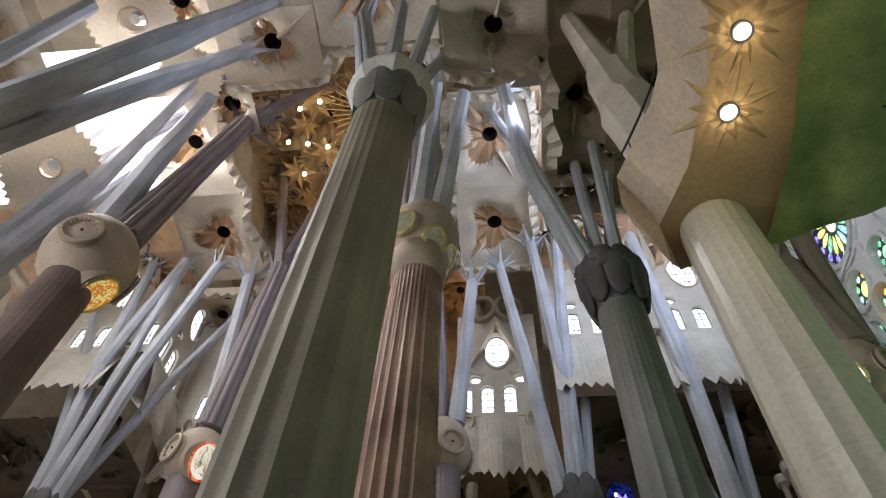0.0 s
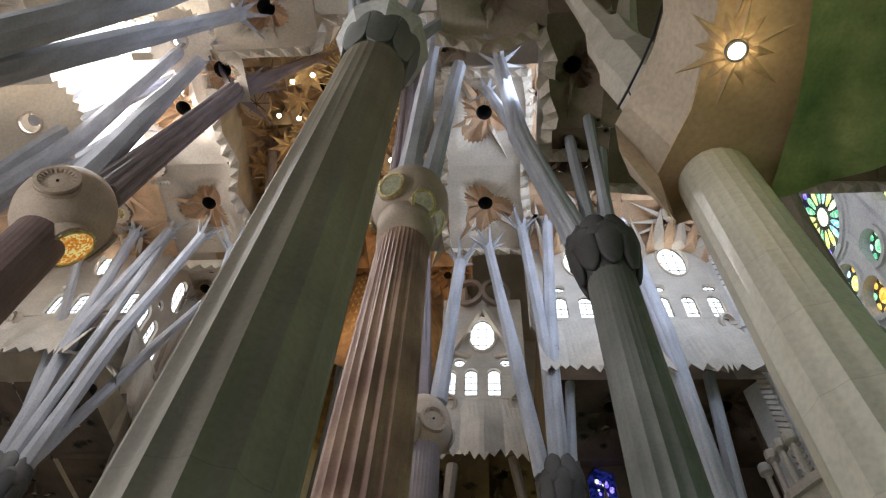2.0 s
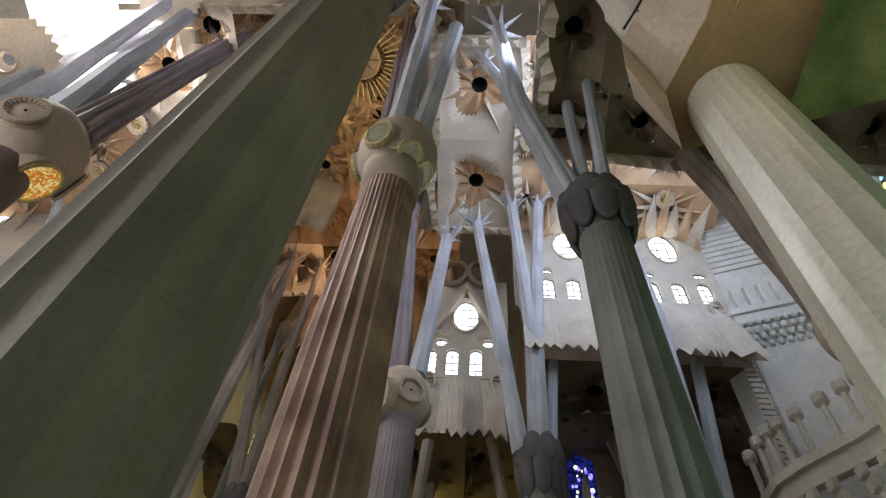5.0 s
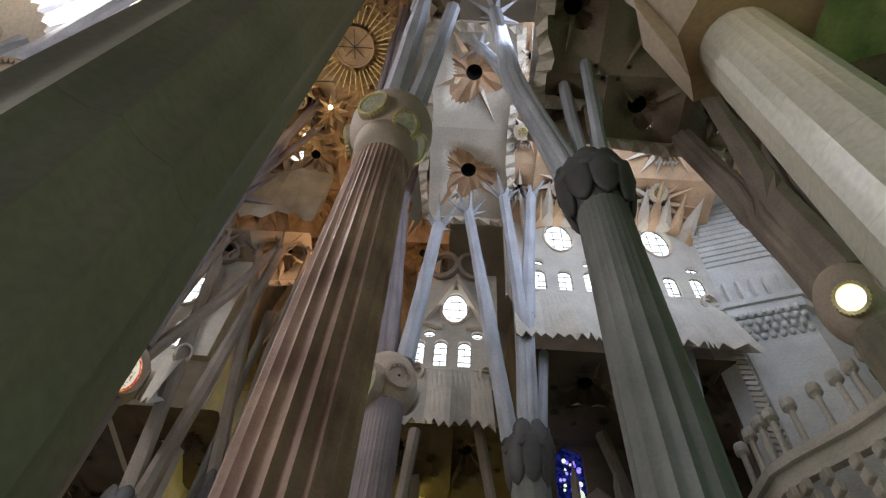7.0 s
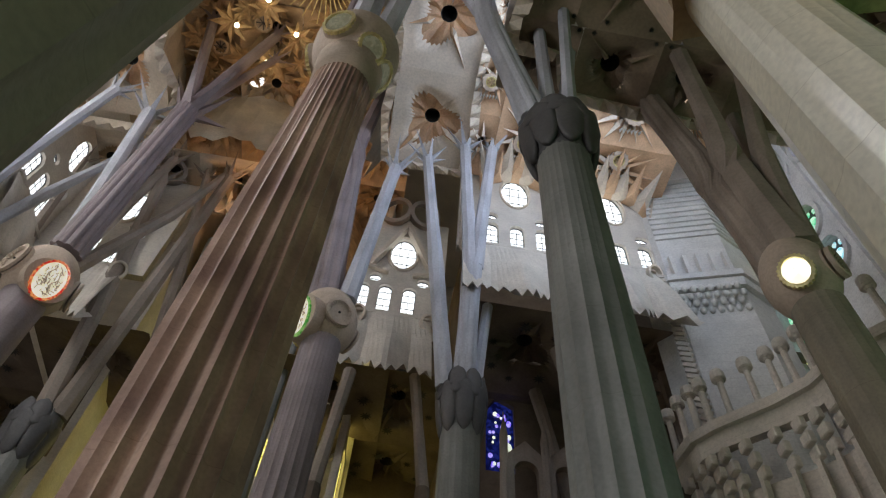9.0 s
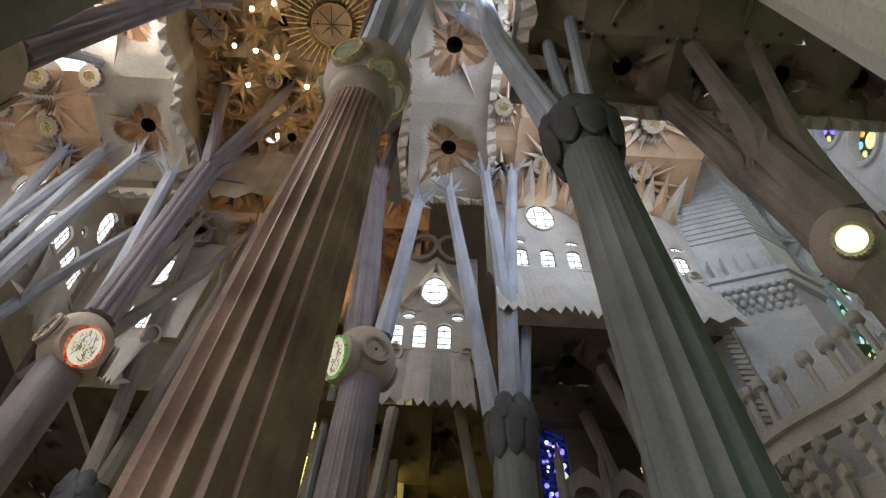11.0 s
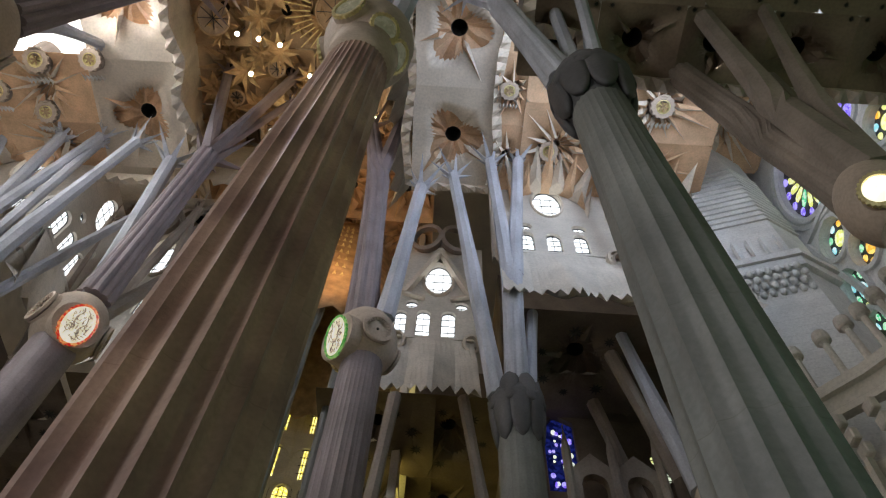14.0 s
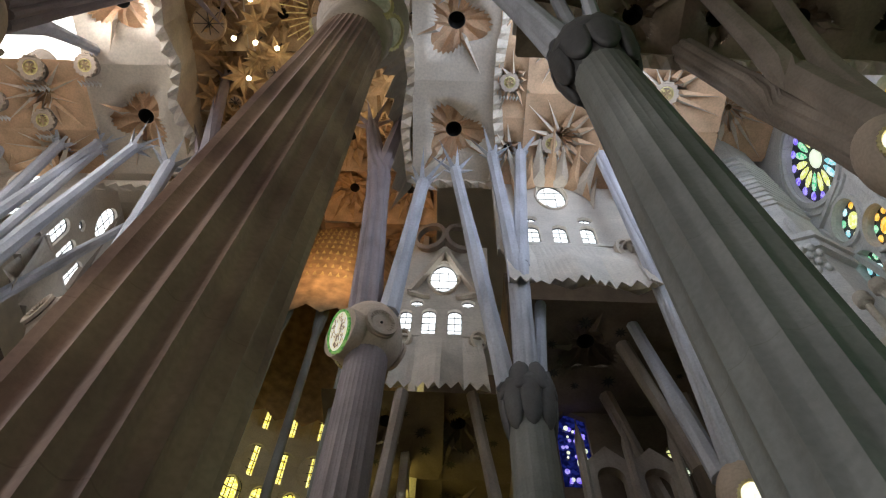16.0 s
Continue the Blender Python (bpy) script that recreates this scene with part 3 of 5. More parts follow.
# drum between the low vaults and the crossing
for nm, line in (("wall_drum_near", [(-1.0, 12.5), (-9.8, 12.7), (-10.4, 14.3), (-17.0, 14.4), (-21.8, 15.2)]), ("wall_drum_far", [(-21.8, 33.6), (-16, 33.2), (-12.0, 33.6)]),
                 ("wall_drum_right", [(-3.3, 33.6), (-3.6, 24), (-3.3, 12.6)]), ("wall_drum_left", [(-21.8, 15.4), (-21.4, 24), (-21.8, 33.6)])):
    d = frill(nm, line, 58.2, 11.5, 0.8, 0.9, [BAND], rng, None, 14, 0.05)
    tagged(d, "cream folded stone drum under the crossing vault", "wall", "", "structure")

vault("ceiling_apse_front", [(x, 36.1, 48.0, 2.5, 2.5, 0.5, 8, rng, dict(drop=0.35, star=0.7, turn=0.2 * x)) for x in (-24.5, -19.5, -14.5)], (PALE, WARM, HOLE), "pale stone vault with round openings before the apse")
# vault behind the canopies at the far side, its shade put into the plaster colour
AM = []
for x in (-40.5, -33, -25.5, -18, -10.5, -3.2, 1.2, 8.2, 15.2, 22.2):
    for y in (33.8, 41.0):
        if -17 < x < -4:
            continue
        if -4 < x < 4 or -26 < x < -17:
            y += 6.6
        if x == -25.5 and y < 41:
            AM.append((-27.0, 33.8, 31.6, 2.4, 3.6, 0.4, 8, rng, dict(drop=0.5, star=0.5, turn=0.2)))
        AM.append((x, y, 31.6, 3.55, 3.6, 0.5, 8, rng, dict(drop=0.5, star=0.5, turn=0.2)))


def small_openings(bm):
    r2 = random.Random(31)
    for x, y, z, hx, hy, *_ in AM:
        for k in range(7):
            t = 2 * math.pi * k / 7 + r2.uniform(-0.2, 0.2)
            # nearly flat folds, painted near-black to look like open shafts
            small_star(bm, x + 0.62 * hx * math.cos(t), y + 0.62 * hy * math.sin(t), z - 0.98, r2.uniform(0.25, 0.5), 9, 2, 0.1)


vault("ceiling_ambulatory", AM, (DUSK, DUSK, HOLE), "vault with small round openings behind the canopies, shade put into its dark brown", small_openings)


def flat_y(y):
    return lambda a, b, o: (a, y + o, b)


win_id = [0]


def clerestory(x0, x1, y, zs, bays, name, single=(), skirt_end=99.0):
    """A clerestory wall with an oval, small rounds and arched lights in each bay, over a ledge and a hanging canopy."""
    holes = []
    wins = []
    for cx, kind in bays:
        z = zs
        lo = [("oval", oval_loop(cx, z + 6.9, 0.98, 1.95), (3, 4))]
        if kind == 2:
            lo += [("arch", arch_loop(cx + s * 0.84, z + 0.35, 0.95, 2.75), (2, 4)) for s in (-1, 1)]
            lo += [("arch", arch_loop(cx - 2.35, z + 0.45, 0.8, 2.5), (2, 4))]
            lo += [("round", oval_loop(cx + s * 1.72, z + 3.75, 0.46, 0.46), (2, 2)) for s in (-1, 1)]
        else:
            lo += [("arch", arch_loop(cx + s * 1.7, z + 0.35, 0.92, 2.4), (2, 4)) for s in (-1, 0, 1)]
            lo += [("round", oval_loop(cx + s * 1.75, z + 3.5, 0.5, 0.42), (2, 2)) for s in (-1, 1)]
        for k, lp, bars in lo:
            holes.append(lp)
            wins.append((k, lp, bars))
    for x in single:
        lp = arch_loop(x, zs + 0.35, 0.92, 2.6)
        holes.append(lp)
        wins.append(("arch", lp, (2, 4)))
    w = plate([[(x0, zs - 0.5), (x1, zs - 0.5), (x1, 46.5), (x0, 46.5)]] + holes, flat_y(y), 0.5, WALL, name)
    tagged(w, "cream clerestory wall pierced by oval and arched windows", "wall", "", "structure")
    for k, lp, bars in wins:
        win_id[0] += 1
        glazed("window_%d" % win_id[0], lp, flat_y(y), 0.3, DAY, bars, None, {"oval": "tall oval clear-glass clerestory window", "arch": "round-arched leaded clerestory window", "round": "small round clerestory window"}[k])
    for cx, kind in bays:
        c = thing("window_canopy", (cx, y, zs - 0.5), "pale stone canopy with a toothed hanging edge below the windows", "canopy", "clerestory canopies")
        half = 3.5 if kind == 3 else 2.5
        frill("folded_skirt", [(cx - half, y - 0.05), (cx - half * 0.45, y - 0.25), (min(cx + half * 0.4, skirt_end - 0.5), y - 0.25), (min(cx + half, skirt_end), y - 0.05)], zs - 0.25, 7.0 if zs < 37 else 6.1, 0.27, 1.9, WALL, rng, c, 2, 0.075)
        bm = bmesh.new()
        box(bm, cx - half, min(cx + half, skirt_end), y - 0.32, y - 0.05, zs - 0.3, zs - 0.05)
        part("ledge", bm, WALL, c, "moulded stone ledge")
        for s in (-1, 1):
            part("scroll", oval_ring((min(cx + s * half * 0.93, skirt_end - 0.3), y - 0.5, zs - 0.9), (0.3 * s, -1, -0.3), 0.42, 0.55, 0.16, 0.16, 0, 24), PALE, c, "curled stone scroll")
        if kind == 2:
            # a gabled hood over the oval
            bm = bmesh.new()
            for s in (-1, 1):
                beam_box(bm, (cx + s * 2.3, y - 0.25, zs + 4.6), (cx, y - 0.5, zs + 9.9), 0.5, 0.35)
                beam_box(bm, (cx + s * 2.3, y - 0.25, zs + 4.6), (cx + s * 0.9, y - 0.2, zs + 4.2), 0.3, 0.25)
            part("gabled_hood", bm, PALE, c, "gabled stone hood over the oval window")
            part("oval_surround", oval_ring((cx, y - 0.05, zs + 6.9), (0, -1, 0), 1.02, 2.0, 0.2, 0.15, 0, 36), PALE, c)
            for s in (-1, 1):
                part("twisted_hoop", oval_ring((cx + s * 1.1, y - 0.9, zs + 11.2), (0.35 * s, -1, -0.5), 1.0, 0.85, 0.3, 0.3, 0, 24), BROWN, c, "twisted brown stone hoop")
            continue
        part("oval_surround", oval_ring((cx, y - 0.05, zs + 6.9), (0, -1, 0), 1.02, 2.0, 0.12, 0.1, 0, 36), PALE, c)
        # long leaf-like folds that fan out over the window
        for i in range(11):
            t = radians(-86 + 172 * i / 10)
            far = 2.9 + 0.9 * (i % 3)
            base = Vector((cx + 2.5 * math.sin(t), y - 0.06, zs + 5.4 + 2.9 * math.cos(t)))
            tip = Vector((cx + far * math.sin(t) * 0.85, y - 0.8 - far * 0.8 * math.cos(t), zs + 8.25))
            side = Vector((math.cos(t), 0, -math.sin(t))) * (0.78 - 0.2 * (i % 2))
            bm = bmesh.new()
            p = [bm.verts.new(q) for q in (base - side, base + side, tip, base.lerp(tip, 0.3) + Vector((0, -0.3, -0.35)))]
            for f3 in ((0, 3, 2), (3, 1, 2), (0, 1, 3), (0, 2, 1)):
                bm.faces.new([p[k2] for k2 in f3])
            part("leaf_fold", bm, TAN if i % 2 else PALE, c)


clerestory(3.2, 18.5, 30.0, 35.9, [(7.1, 3), (14.0, 3)], "wall_clerestory_right", (), 15.9)
clerestory(-3.2, 3.2, 36.3, 35.1, [(0.0, 2)], "wall_clerestory_far")
clerestory(-40.5, -24.6, 30.3, 37.3, [(-36.5, 3), (-29.3, 3)], "wall_clerestory_left", (-25.6,))
clerestory(-24.6, -16.6, 36.3, 35.5, [(-20.3, 2)], "wall_clerestory_far_left")

# short return wall between the two clerestories of the far side
ret = [arch_loop(y, 37.2, 1.0, 2.7) for y in (31.5, 33.1, 34.8)] + [oval_loop(33.8, 44.0, 0.95, 1.7), oval_loop(32.4, 41.1, 0.4, 0.4), oval_loop(35.3, 41.1, 0.36, 0.5)]
w = plate([[(30.82, 34.6), (36.28, 34.6), (36.28, 46.5), (30.82, 46.5)]] + ret, lambda a, b, o: (-24.6 - o, a, b), 0.5, WALL, "wall_clerestory_return")
tagged(w, "cream clerestory side wall pierced by arched windows", "wall", "", "structure")
for lp in ret:
    win_id[0] += 1
    glazed("window_%d" % win_id[0], lp, lambda a, b, o: (-24.6 - o, a, b), 0.3, DAY, (2, 4), None, "leaded window in the clerestory side wall")

c = thing("window_canopy", (-24.5, 33.5, 36.6), "pale stone canopy with a toothed hanging edge below the windows", "canopy", "clerestory canopies")
frill("folded_skirt", [(-24.55, 30.9), (-24.3, 32.4), (-24.3, 34.6), (-24.55, 36.2)], 36.9, 6.2, 0.27, 1.5, WALL, rng, c, 2, 0.075)
bm = bmesh.new()
box(bm, -24.58, -24.3, 30.9, 36.2, 36.85, 37.1)
part("ledge", bm, WALL, c, "moulded stone ledge")

# ---------------------------------------------------------------- columns


def shield(x, y, a0, half, z0, z1, r0, r1, round_top=False, bulge=0.05, thick=0.16, curve=0.4):
    """A tongue-shaped scale on a flaring bell: rounded below, and above where round_top is set."""
    nu, nv = 6, 10
    front, back = [], []
    for j in range(nv + 1):
        v = j / nv
        w = math.sqrt(max(0.0, 1 - (1 - min(v / curve, 1)) ** 2))
        if round_top:
            w = min(w, math.sqrt(max(0.0, 1 - (1 - min((1 - v) / 0.4, 1)) ** 2)))
        w = max(w, 0.12)
        for rows, inset in ((front, 0.0), (back, thick)):
            row = []
            for i in range(nu + 1):
                u = 2 * i / nu - 1
                r = r0 + (r1 - r0) * v ** 0.85 + bulge * (1 - u * u) * math.sin(math.pi * min(v + 0.15, 1)) - inset
                a = a0 + u * half * w
                row.append((x + r * math.cos(a), y + r * math.sin(a), z0 + (z1 - z0) * v))
            rows.append(row)
    return rings_mesh([f + list(reversed(b)) for f, b in zip(front, back)])


def scalloped_capital(col, x, y, z0, z1, r, mat, count=8):
    """A capital of two rows of tongue-shaped scales that flare out round a bell."""
    h = z1 - z0
    prof = ((0.0, 0.60), (0.12, 0.64), (0.42, 0.84), (0.70, 0.90), (0.86, 0.80), (0.96, 0.62), (1.0, 0.45))
    cap = part("capital", limb_mesh([(x, y, z0 + f * h) for f, _ in prof], [r * q for _, q in prof], 20), mat, col, "dark scalloped stone capital", smooth=True)
    for i in range(count):
        a = 2 * math.pi * i / count
        part("scale", shield(x, y, a, 1.02 * math.pi / count, z0 + 0.02 * h, z0 + 0.74 * h, r * 0.70, r * 1.0, True, 0.07), mat, cap, smooth=True)
        part("scale", shield(x, y, a + math.pi / count, 1.06 * math.pi / count, z0 + 0.52 * h, z0 + 1.0 * h, r * 0.93, r * 0.86, True, 0.10), mat, cap, smooth=True)
    return cap


def facet_capital(col, x, y, z0, z1, r, mat, top):
    """A flared capital of hollow rounded facets under a pale folded rim."""
    n = 16
    h = z1 - z0
    cap = part("capital", limb_mesh([(x, y, z0 + f * h) for f in (0, 0.3, 0.7, 0.78)], [r * q for q in (0.80, 0.86, 0.98, 0.98)], 20), mat, col, "faceted grey stone capital", smooth=True)
    for i in range(8):
        part("facet", shield(x, y, 2 * math.pi * (i + 0.3) / 8, 0.98 * math.pi / 8, z0 + 0.10 * h, z0 + 0.78 * h, r * 0.90, r * 1.17, False, -0.04, 0.2, 0.28), mat, cap)
    rings = []
    for f, q in ((0.70, 1.13), (0.88, 1.40), (0.98, 1.36), (1.0, 0.7)):
        rings.append([(x + r * q * (1 - 0.05 * (i % 2)) * math.cos(2 * math.pi * (i + 0.6) / n), y + r * q * (1 - 0.05 * (i % 2)) * math.sin(2 * math.pi * (i + 0.6) / n), z0 + h * (f - (0.05 if i % 2 == 0 and f < 0.9 else 0))) for i in range(n)])
    part("rim", rings_mesh(rings), top, cap, "pale folded stone rim")


def knot(col, x, y, z, r, rz, deco, mat=None):
    """An ellipsoid knot with framed medallions and rosettes. deco: (azimuth in degrees, height angle, kind)."""
    k = part("knot", ellipsoid((x, y, z), r, r, rz), mat or KNOT, col, "rounded beige stone knot", smooth=True)
    for az, el, kind, size in deco:
        a, e = radians(az), radians(el)
        n = Vector((math.cos(a) * math.cos(e), math.sin(a) * math.cos(e), math.sin(e)))
        c = Vector((x + r * n.x * 0.97, y + r * n.y * 0.97, z + rz * n.z * 0.97))
        # a short drum carries the disc clear of the curved knot
        b = Vector((n.x, n.y, n.z * 0.5)).normalized()
        part("boss_drum", limb_mesh([c - b * 0.5, c + b * (-0.04 if kind == "rosette" else 0.10)], [size * 1.12, size * 1.08], 24), mat or KNOT, k, smooth=False)
        c = c + b * 0.11
        if kind == "rosette":
            rosette(k, c, b, size, mat or KNOT)
        else:
            glass, rim, ink = {"gold": (GREENISH, RIMGOLD, None), "red": (MILK, REDRIM, KNOT), "green": (MILK, GREENRIM, KNOT), "amber": (YELLOWRIM, RIMGOLD, None), "lamp": (LAMPGLASS, RIMGOLD, None)}[kind]
            medallion(k, c, b, size * (0.66 if ink else 0.82), size * 1.0, glass, rim, ink)
    return k


def column(x, y, label, z_top, r0, r1, lobes, depth, mat, fade=0.5, group=""):
    col = thing("branching_column", (x, y, FLOOR_Z), label, "column", group)
    part("shaft", shaft_mesh(x, y, FLOOR_Z, z_top, r0, r1, lobes, depth, fade=fade), mat, col)
    part("base", limb_mesh([(x, y, FLOOR_Z), (x, y, FLOOR_Z + 0.3), (x, y, FLOOR_Z + 0.5), (x, y, FLOOR_Z + 0.55)], [r0 * 1.35, r0 * 1.35, r0 * 1.12, r0], 20), mat, col)
    return col


# green-grey column with the faceted capital, close to the path
A = column(-2.72, 7.55, "large fluted green-grey granite column with a faceted capital", 19.3, 1.05, 0.94, 14, 0.085, GRANITE)
facet_capital(A, -2.72, 7.55, 18.9, 22.2, 1.03, BASALT, WHITE)
limb(A, [(-3.45, 7.5, 22.3), (-5.05, 7.6, 32.0), (-5.3, 7.8, 37.4)], [0.50, 0.42, 0.36], LIMB, 8, 0.18, "pale fluted stone branch")
limb(A, [(-2.85, 7.3, 22.3), (-3.36, 7.4, 33.7)], [0.36, 0.30])
limb(A, [(-2.2, 7.3, 22.3), (-1.8, 7.4, 32.3)], [0.30, 0.26])
limb(A, [(-2.7, 8.1, 22.3), (-1.6, 9.8, 33)], [0.34, 0.28])

# red porphyry column with the medallion knot
B = column(-2.8, 15.5, "massive fluted red porphyry column with a medallion knot", 24.4, 1.30, 1.06, 20, 0.12, PORPHYRY, 0.2)
part("neck", limb_mesh([(-2.8, 15.5, 22.6), (-2.8, 15.5, 23.6), (-2.8, 15.5, 24.2)], [1.07, 1.13, 1.2], 32), KNOT, B, "smooth neck under the knot", smooth=True)
knot(B, -2.8, 15.5, 25.9, 1.62, 2.2, [(-112, -24, "gold", 0.60), (-54, -45, "gold", 0.52), (-4, -50, "gold", 0.58), (165, -4, "gold", 0.6), (20, 42, "rosette", 0.45), (110, 0, "gold", 0.6)])
limb(B, [(-3.05, 15.3, 27.6), (-2.7, 13.9, 34.5), (-2.4, 12.6, 40.0)], [0.62, 0.50, 0.36], LIMB, 8, 0.0, "bluish pale stone branch")
limb(B, [(-2.1, 15.2, 27.4), (-0.95, 13.4, 37.8)], [0.50, 0.40], LIMB, 8, 0.0, "bluish pale stone branch")
limb(B, [(-3.4, 15.9, 27.3), (-4.4, 17.0, 43.2), (-5.2, 18, 57)], [0.72, 0.62, 0.5], MAUVE, 8, 0.2, "fluted mauve stone branch")

# dark basalt column with the scalloped capital
D = column(4.75, 15.7, "fluted dark grey basalt column with a scalloped capital", 21.0, 1.01, 0.87, 15, 0.11, BASALT, 0.7)
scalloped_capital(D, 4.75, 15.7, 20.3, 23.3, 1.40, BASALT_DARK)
limb(D, [(3.95, 15.6, 23.0), (2.1, 15.0, 31.7), (1.35, 14.2, 41.0)], [0.62, 0.56, 0.40], LIMB, 8, 0.1, "thick grey branch leaning towards the nave")
limb(D, [(2.1, 15.0, 31.7), (0.6, 16.9, 43.5)], [0.42, 0.32])
limb(D, [(4.45, 15.5, 23.2), (4.5, 15.2, 31.6)], [0.34, 0.28])
limb(D, [(5.0, 15.8, 23.2), (6.1, 15.8, 32.0)], [0.36, 0.30])
limb(D, [(5.2, 15.5, 23.2), (5.3, 14.0, 32.0)], [0.30, 0.26])

# cream sandstone column that carries the choir gallery
C = column(5.35, 8.55, "smooth cream sandstone column under the choir gallery", 14.42, 0.88, 0.80, 12, 0.08, CREAM, 0.6)
limb(C, [(5.1, 8.3, 14.5), (4.75, 8.2, 20.7), (4.62, 8.2, 24.0)], [0.85, 1.0, 0.85], BAND, 8, 0.0, "cream branching trunk")
limb(C, [(4.62, 8.2, 24.0), (4.0, 8.2, 34.0)], [0.62, 0.42], BAND)
limb(C, [(4.9, 8.2, 22.6), (5.5, 8.2, 26.0), (7.1, 8.2, 34.0)], [0.55, 0.42, 0.34], BAND)

# knotted column on the far side of the aisle
R = column(12.1, 16.8, "grey-green column with a lamp-lit knot", 16.4, 0.86, 0.78, 10, 0.08, GRANITE)
knot(R, 12.05, 16.8, 17.8, 1.08, 1.6, [(-135, -28, "lamp", 0.46), (-60, -10, "rosette", 0.5), (30, 0, "rosette", 0.5)])
# these limbs stand in shade, which BROWN holds in its colour
limb(R, [(12.2, 17.2, 18.8), (11.75, 17.7, 25.0), (10.4, 17.5, 31.6)], [0.82, 0.72, 0.62], BROWN, 8, 0.14, "fluted branch, shade put into its brown")
limb(R, [(12.3, 16.5, 18.8), (11.8, 16.5, 25.0), (10.8, 14.9, 31.9)], [0.72, 0.60, 0.42], BROWN, 8, 0.0, "stone branch, shade put into its brown")
limb(R, [(12.6, 16.5, 18.8), (13.0, 16.1, 25.0), (13.3, 14.4, 31.9)], [0.50, 0.42, 0.30], BROWN)
limb(R, [(12.9, 17.2, 19.0), (14.5, 17.5, 32)], [0.5, 0.36], BROWN)

# far pair of columns
E_ = column(-3.2, 30.2, "fluted mauve porphyry column with a medallion knot", 25.4, 1.16, 1.02, 16, 0.10, MAUVE)
knot(E_, -3.3, 30.2, 26.9, 1.62, 2.1, [(-140, -24, "green", 1.12), (-62, -16, "rosette", 0.72), (40, 0, "rosette", 0.7), (140, 0, "gold", 0.7)])
limb(E_, [(-3.7, 30.2, 28.4), (-4.4, 28.5, 42.0), (-5.9, 28.0, 50.5)], [0.95, 0.80, 0.5], MAUVE, 8, 0.15, "mauve fluted branch")
limb(E_, [(-4.4, 28.5, 42.0), (-3.05, 27.0, 57.0)], [0.6, 0.4], MAUVE)
limb(E_, [(-2.5, 29.8, 28.4), (-1.4, 28.0, 40.2)], [0.56, 0.42])
F = column(3.95, 30.2, "dark grey basalt column with a scalloped capital", 21.4, 1.02, 0.94, 10, 0.08, BASALT)
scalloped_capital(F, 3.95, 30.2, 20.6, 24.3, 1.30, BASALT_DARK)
limb(F, [(3.1, 29.9, 23.4), (1.95, 29.0, 31.9), (0.55, 27.5, 41.2)], [0.50, 0.48, 0.36])
limb(F, [(3.95, 29.8, 23.6), (4.05, 29.0, 32.4)], [0.62, 0.62], LIMB, 8, 0.1)
limb(F, [(3.95, 29.0, 32.0), (3.0, 27.5, 43.8)], [0.50, 0.38])
limb(F, [(4.2, 29.0, 32.0), (4.95, 27.5, 44.2)], [0.50, 0.38])
limb(F, [(4.5, 30.0, 23.4), (5.25, 30.5, 30.6)], [0.36, 0.30])

I_ = column(11.6, 30.0, "grey column with a lit knot", 16.6, 0.98, 0.9, 10, 0.08, BASALT)
knot(I_, 11.5, 29.9, 17.9, 1.2, 1.7, [(-115, -25, "lamp", 0.5), (-20, 0, "rosette", 0.5)])
limb(I_, [(11.4, 29.6, 18.8), (11.1, 28.5, 32.8), (10.3, 27.5, 45.0)], [0.66, 0.60, 0.42], LIMB, 8, 0.1)
limb(I_, [(11.1, 30.6, 19.5), (10.75, 31.0, 23.7), (10.3, 32.0, 31.8)], [0.45, 0.42, 0.34])
limb(I_, [(11.9, 29.8, 18.8), (13.4, 30.2, 31)], [0.45, 0.36])

# far side of the nave
H = column(-17.8, 15.4, "brown-red porphyry column with a rosette knot", 24.6, 1.22, 1.12, 16, 0.05, PORPHYRY_SHADED)
knot(H, -17.8, 15.4, 25.6, 2.0, 2.4, [(-72, -12, "rosette", 0.85), (24, -56, "amber", 0.95), (60, 0, "rosette", 0.8), (-120, 45, "rosette", 0.5), (170, 0, "rosette", 0.8)])
limb(H, [(-18.6, 15.4, 28.2), (-18.5, 15.0, 37), (-18.2, 14.5, 46.4)], [0.85, 0.62, 0.46])
limb(H, [(-17.5, 15.8, 28.0), (-16.6, 17.0, 45.4)], [0.95, 0.72], MAUVE, 10, 0.22, "fluted mauve branch")
limb(H, [(-16.6, 17.0, 45.0), (-13.2, 18.0, 55.5)], [0.6, 0.42], MAUVE)
limb(H, [(-16.6, 17.0, 45.0), (-17.6, 20.0, 56.0)], [0.55, 0.4], MAUVE)
limb(H, [(-19.2, 16, 28), (-23.5, 18.2, 45.6)], [0.6, 0.42])
G = column(-17.7, 30.3, "mauve porphyry column with a red-rimmed medallion knot", 25.6, 1.15, 1.08, 12, 0.03, MAUVE)
knot(G, -17.7, 30.3, 26.8, 1.65, 2.1, [(-43, -28, "red", 1.05), (-125, -4, "rosette", 0.85), (30, 0, "rosette", 0.8)])
limb(G, [(-17.6, 30.2, 29.0), (-16.2, 28.2, 43.6)], [0.95, 0.8], MAUVE, 10, 0.15, "fluted mauve branch")
limb(G, [(-16.2, 28.2, 43.2), (-19.3, 27.0, 58.5)], [0.55, 0.42], MAUVE)
limb(G, [(-16.2, 28.2, 43.2), (-13.5, 27.0, 57.6)], [0.6, 0.42], MAUVE)
limb(G, [(-16.2, 28.2, 43.2), (-13.2, 28.4, 55.6)], [0.4, 0.3], MAUVE)
limb(G, [(-17.7, 30.0, 29.0), (-18.6, 28.5, 42.9)], [0.55, 0.48])
K = column(-25.3, 30.1, "dark basalt column with a scalloped capital", 21.4, 1.0, 0.92, 10, 0.08, BASALT)
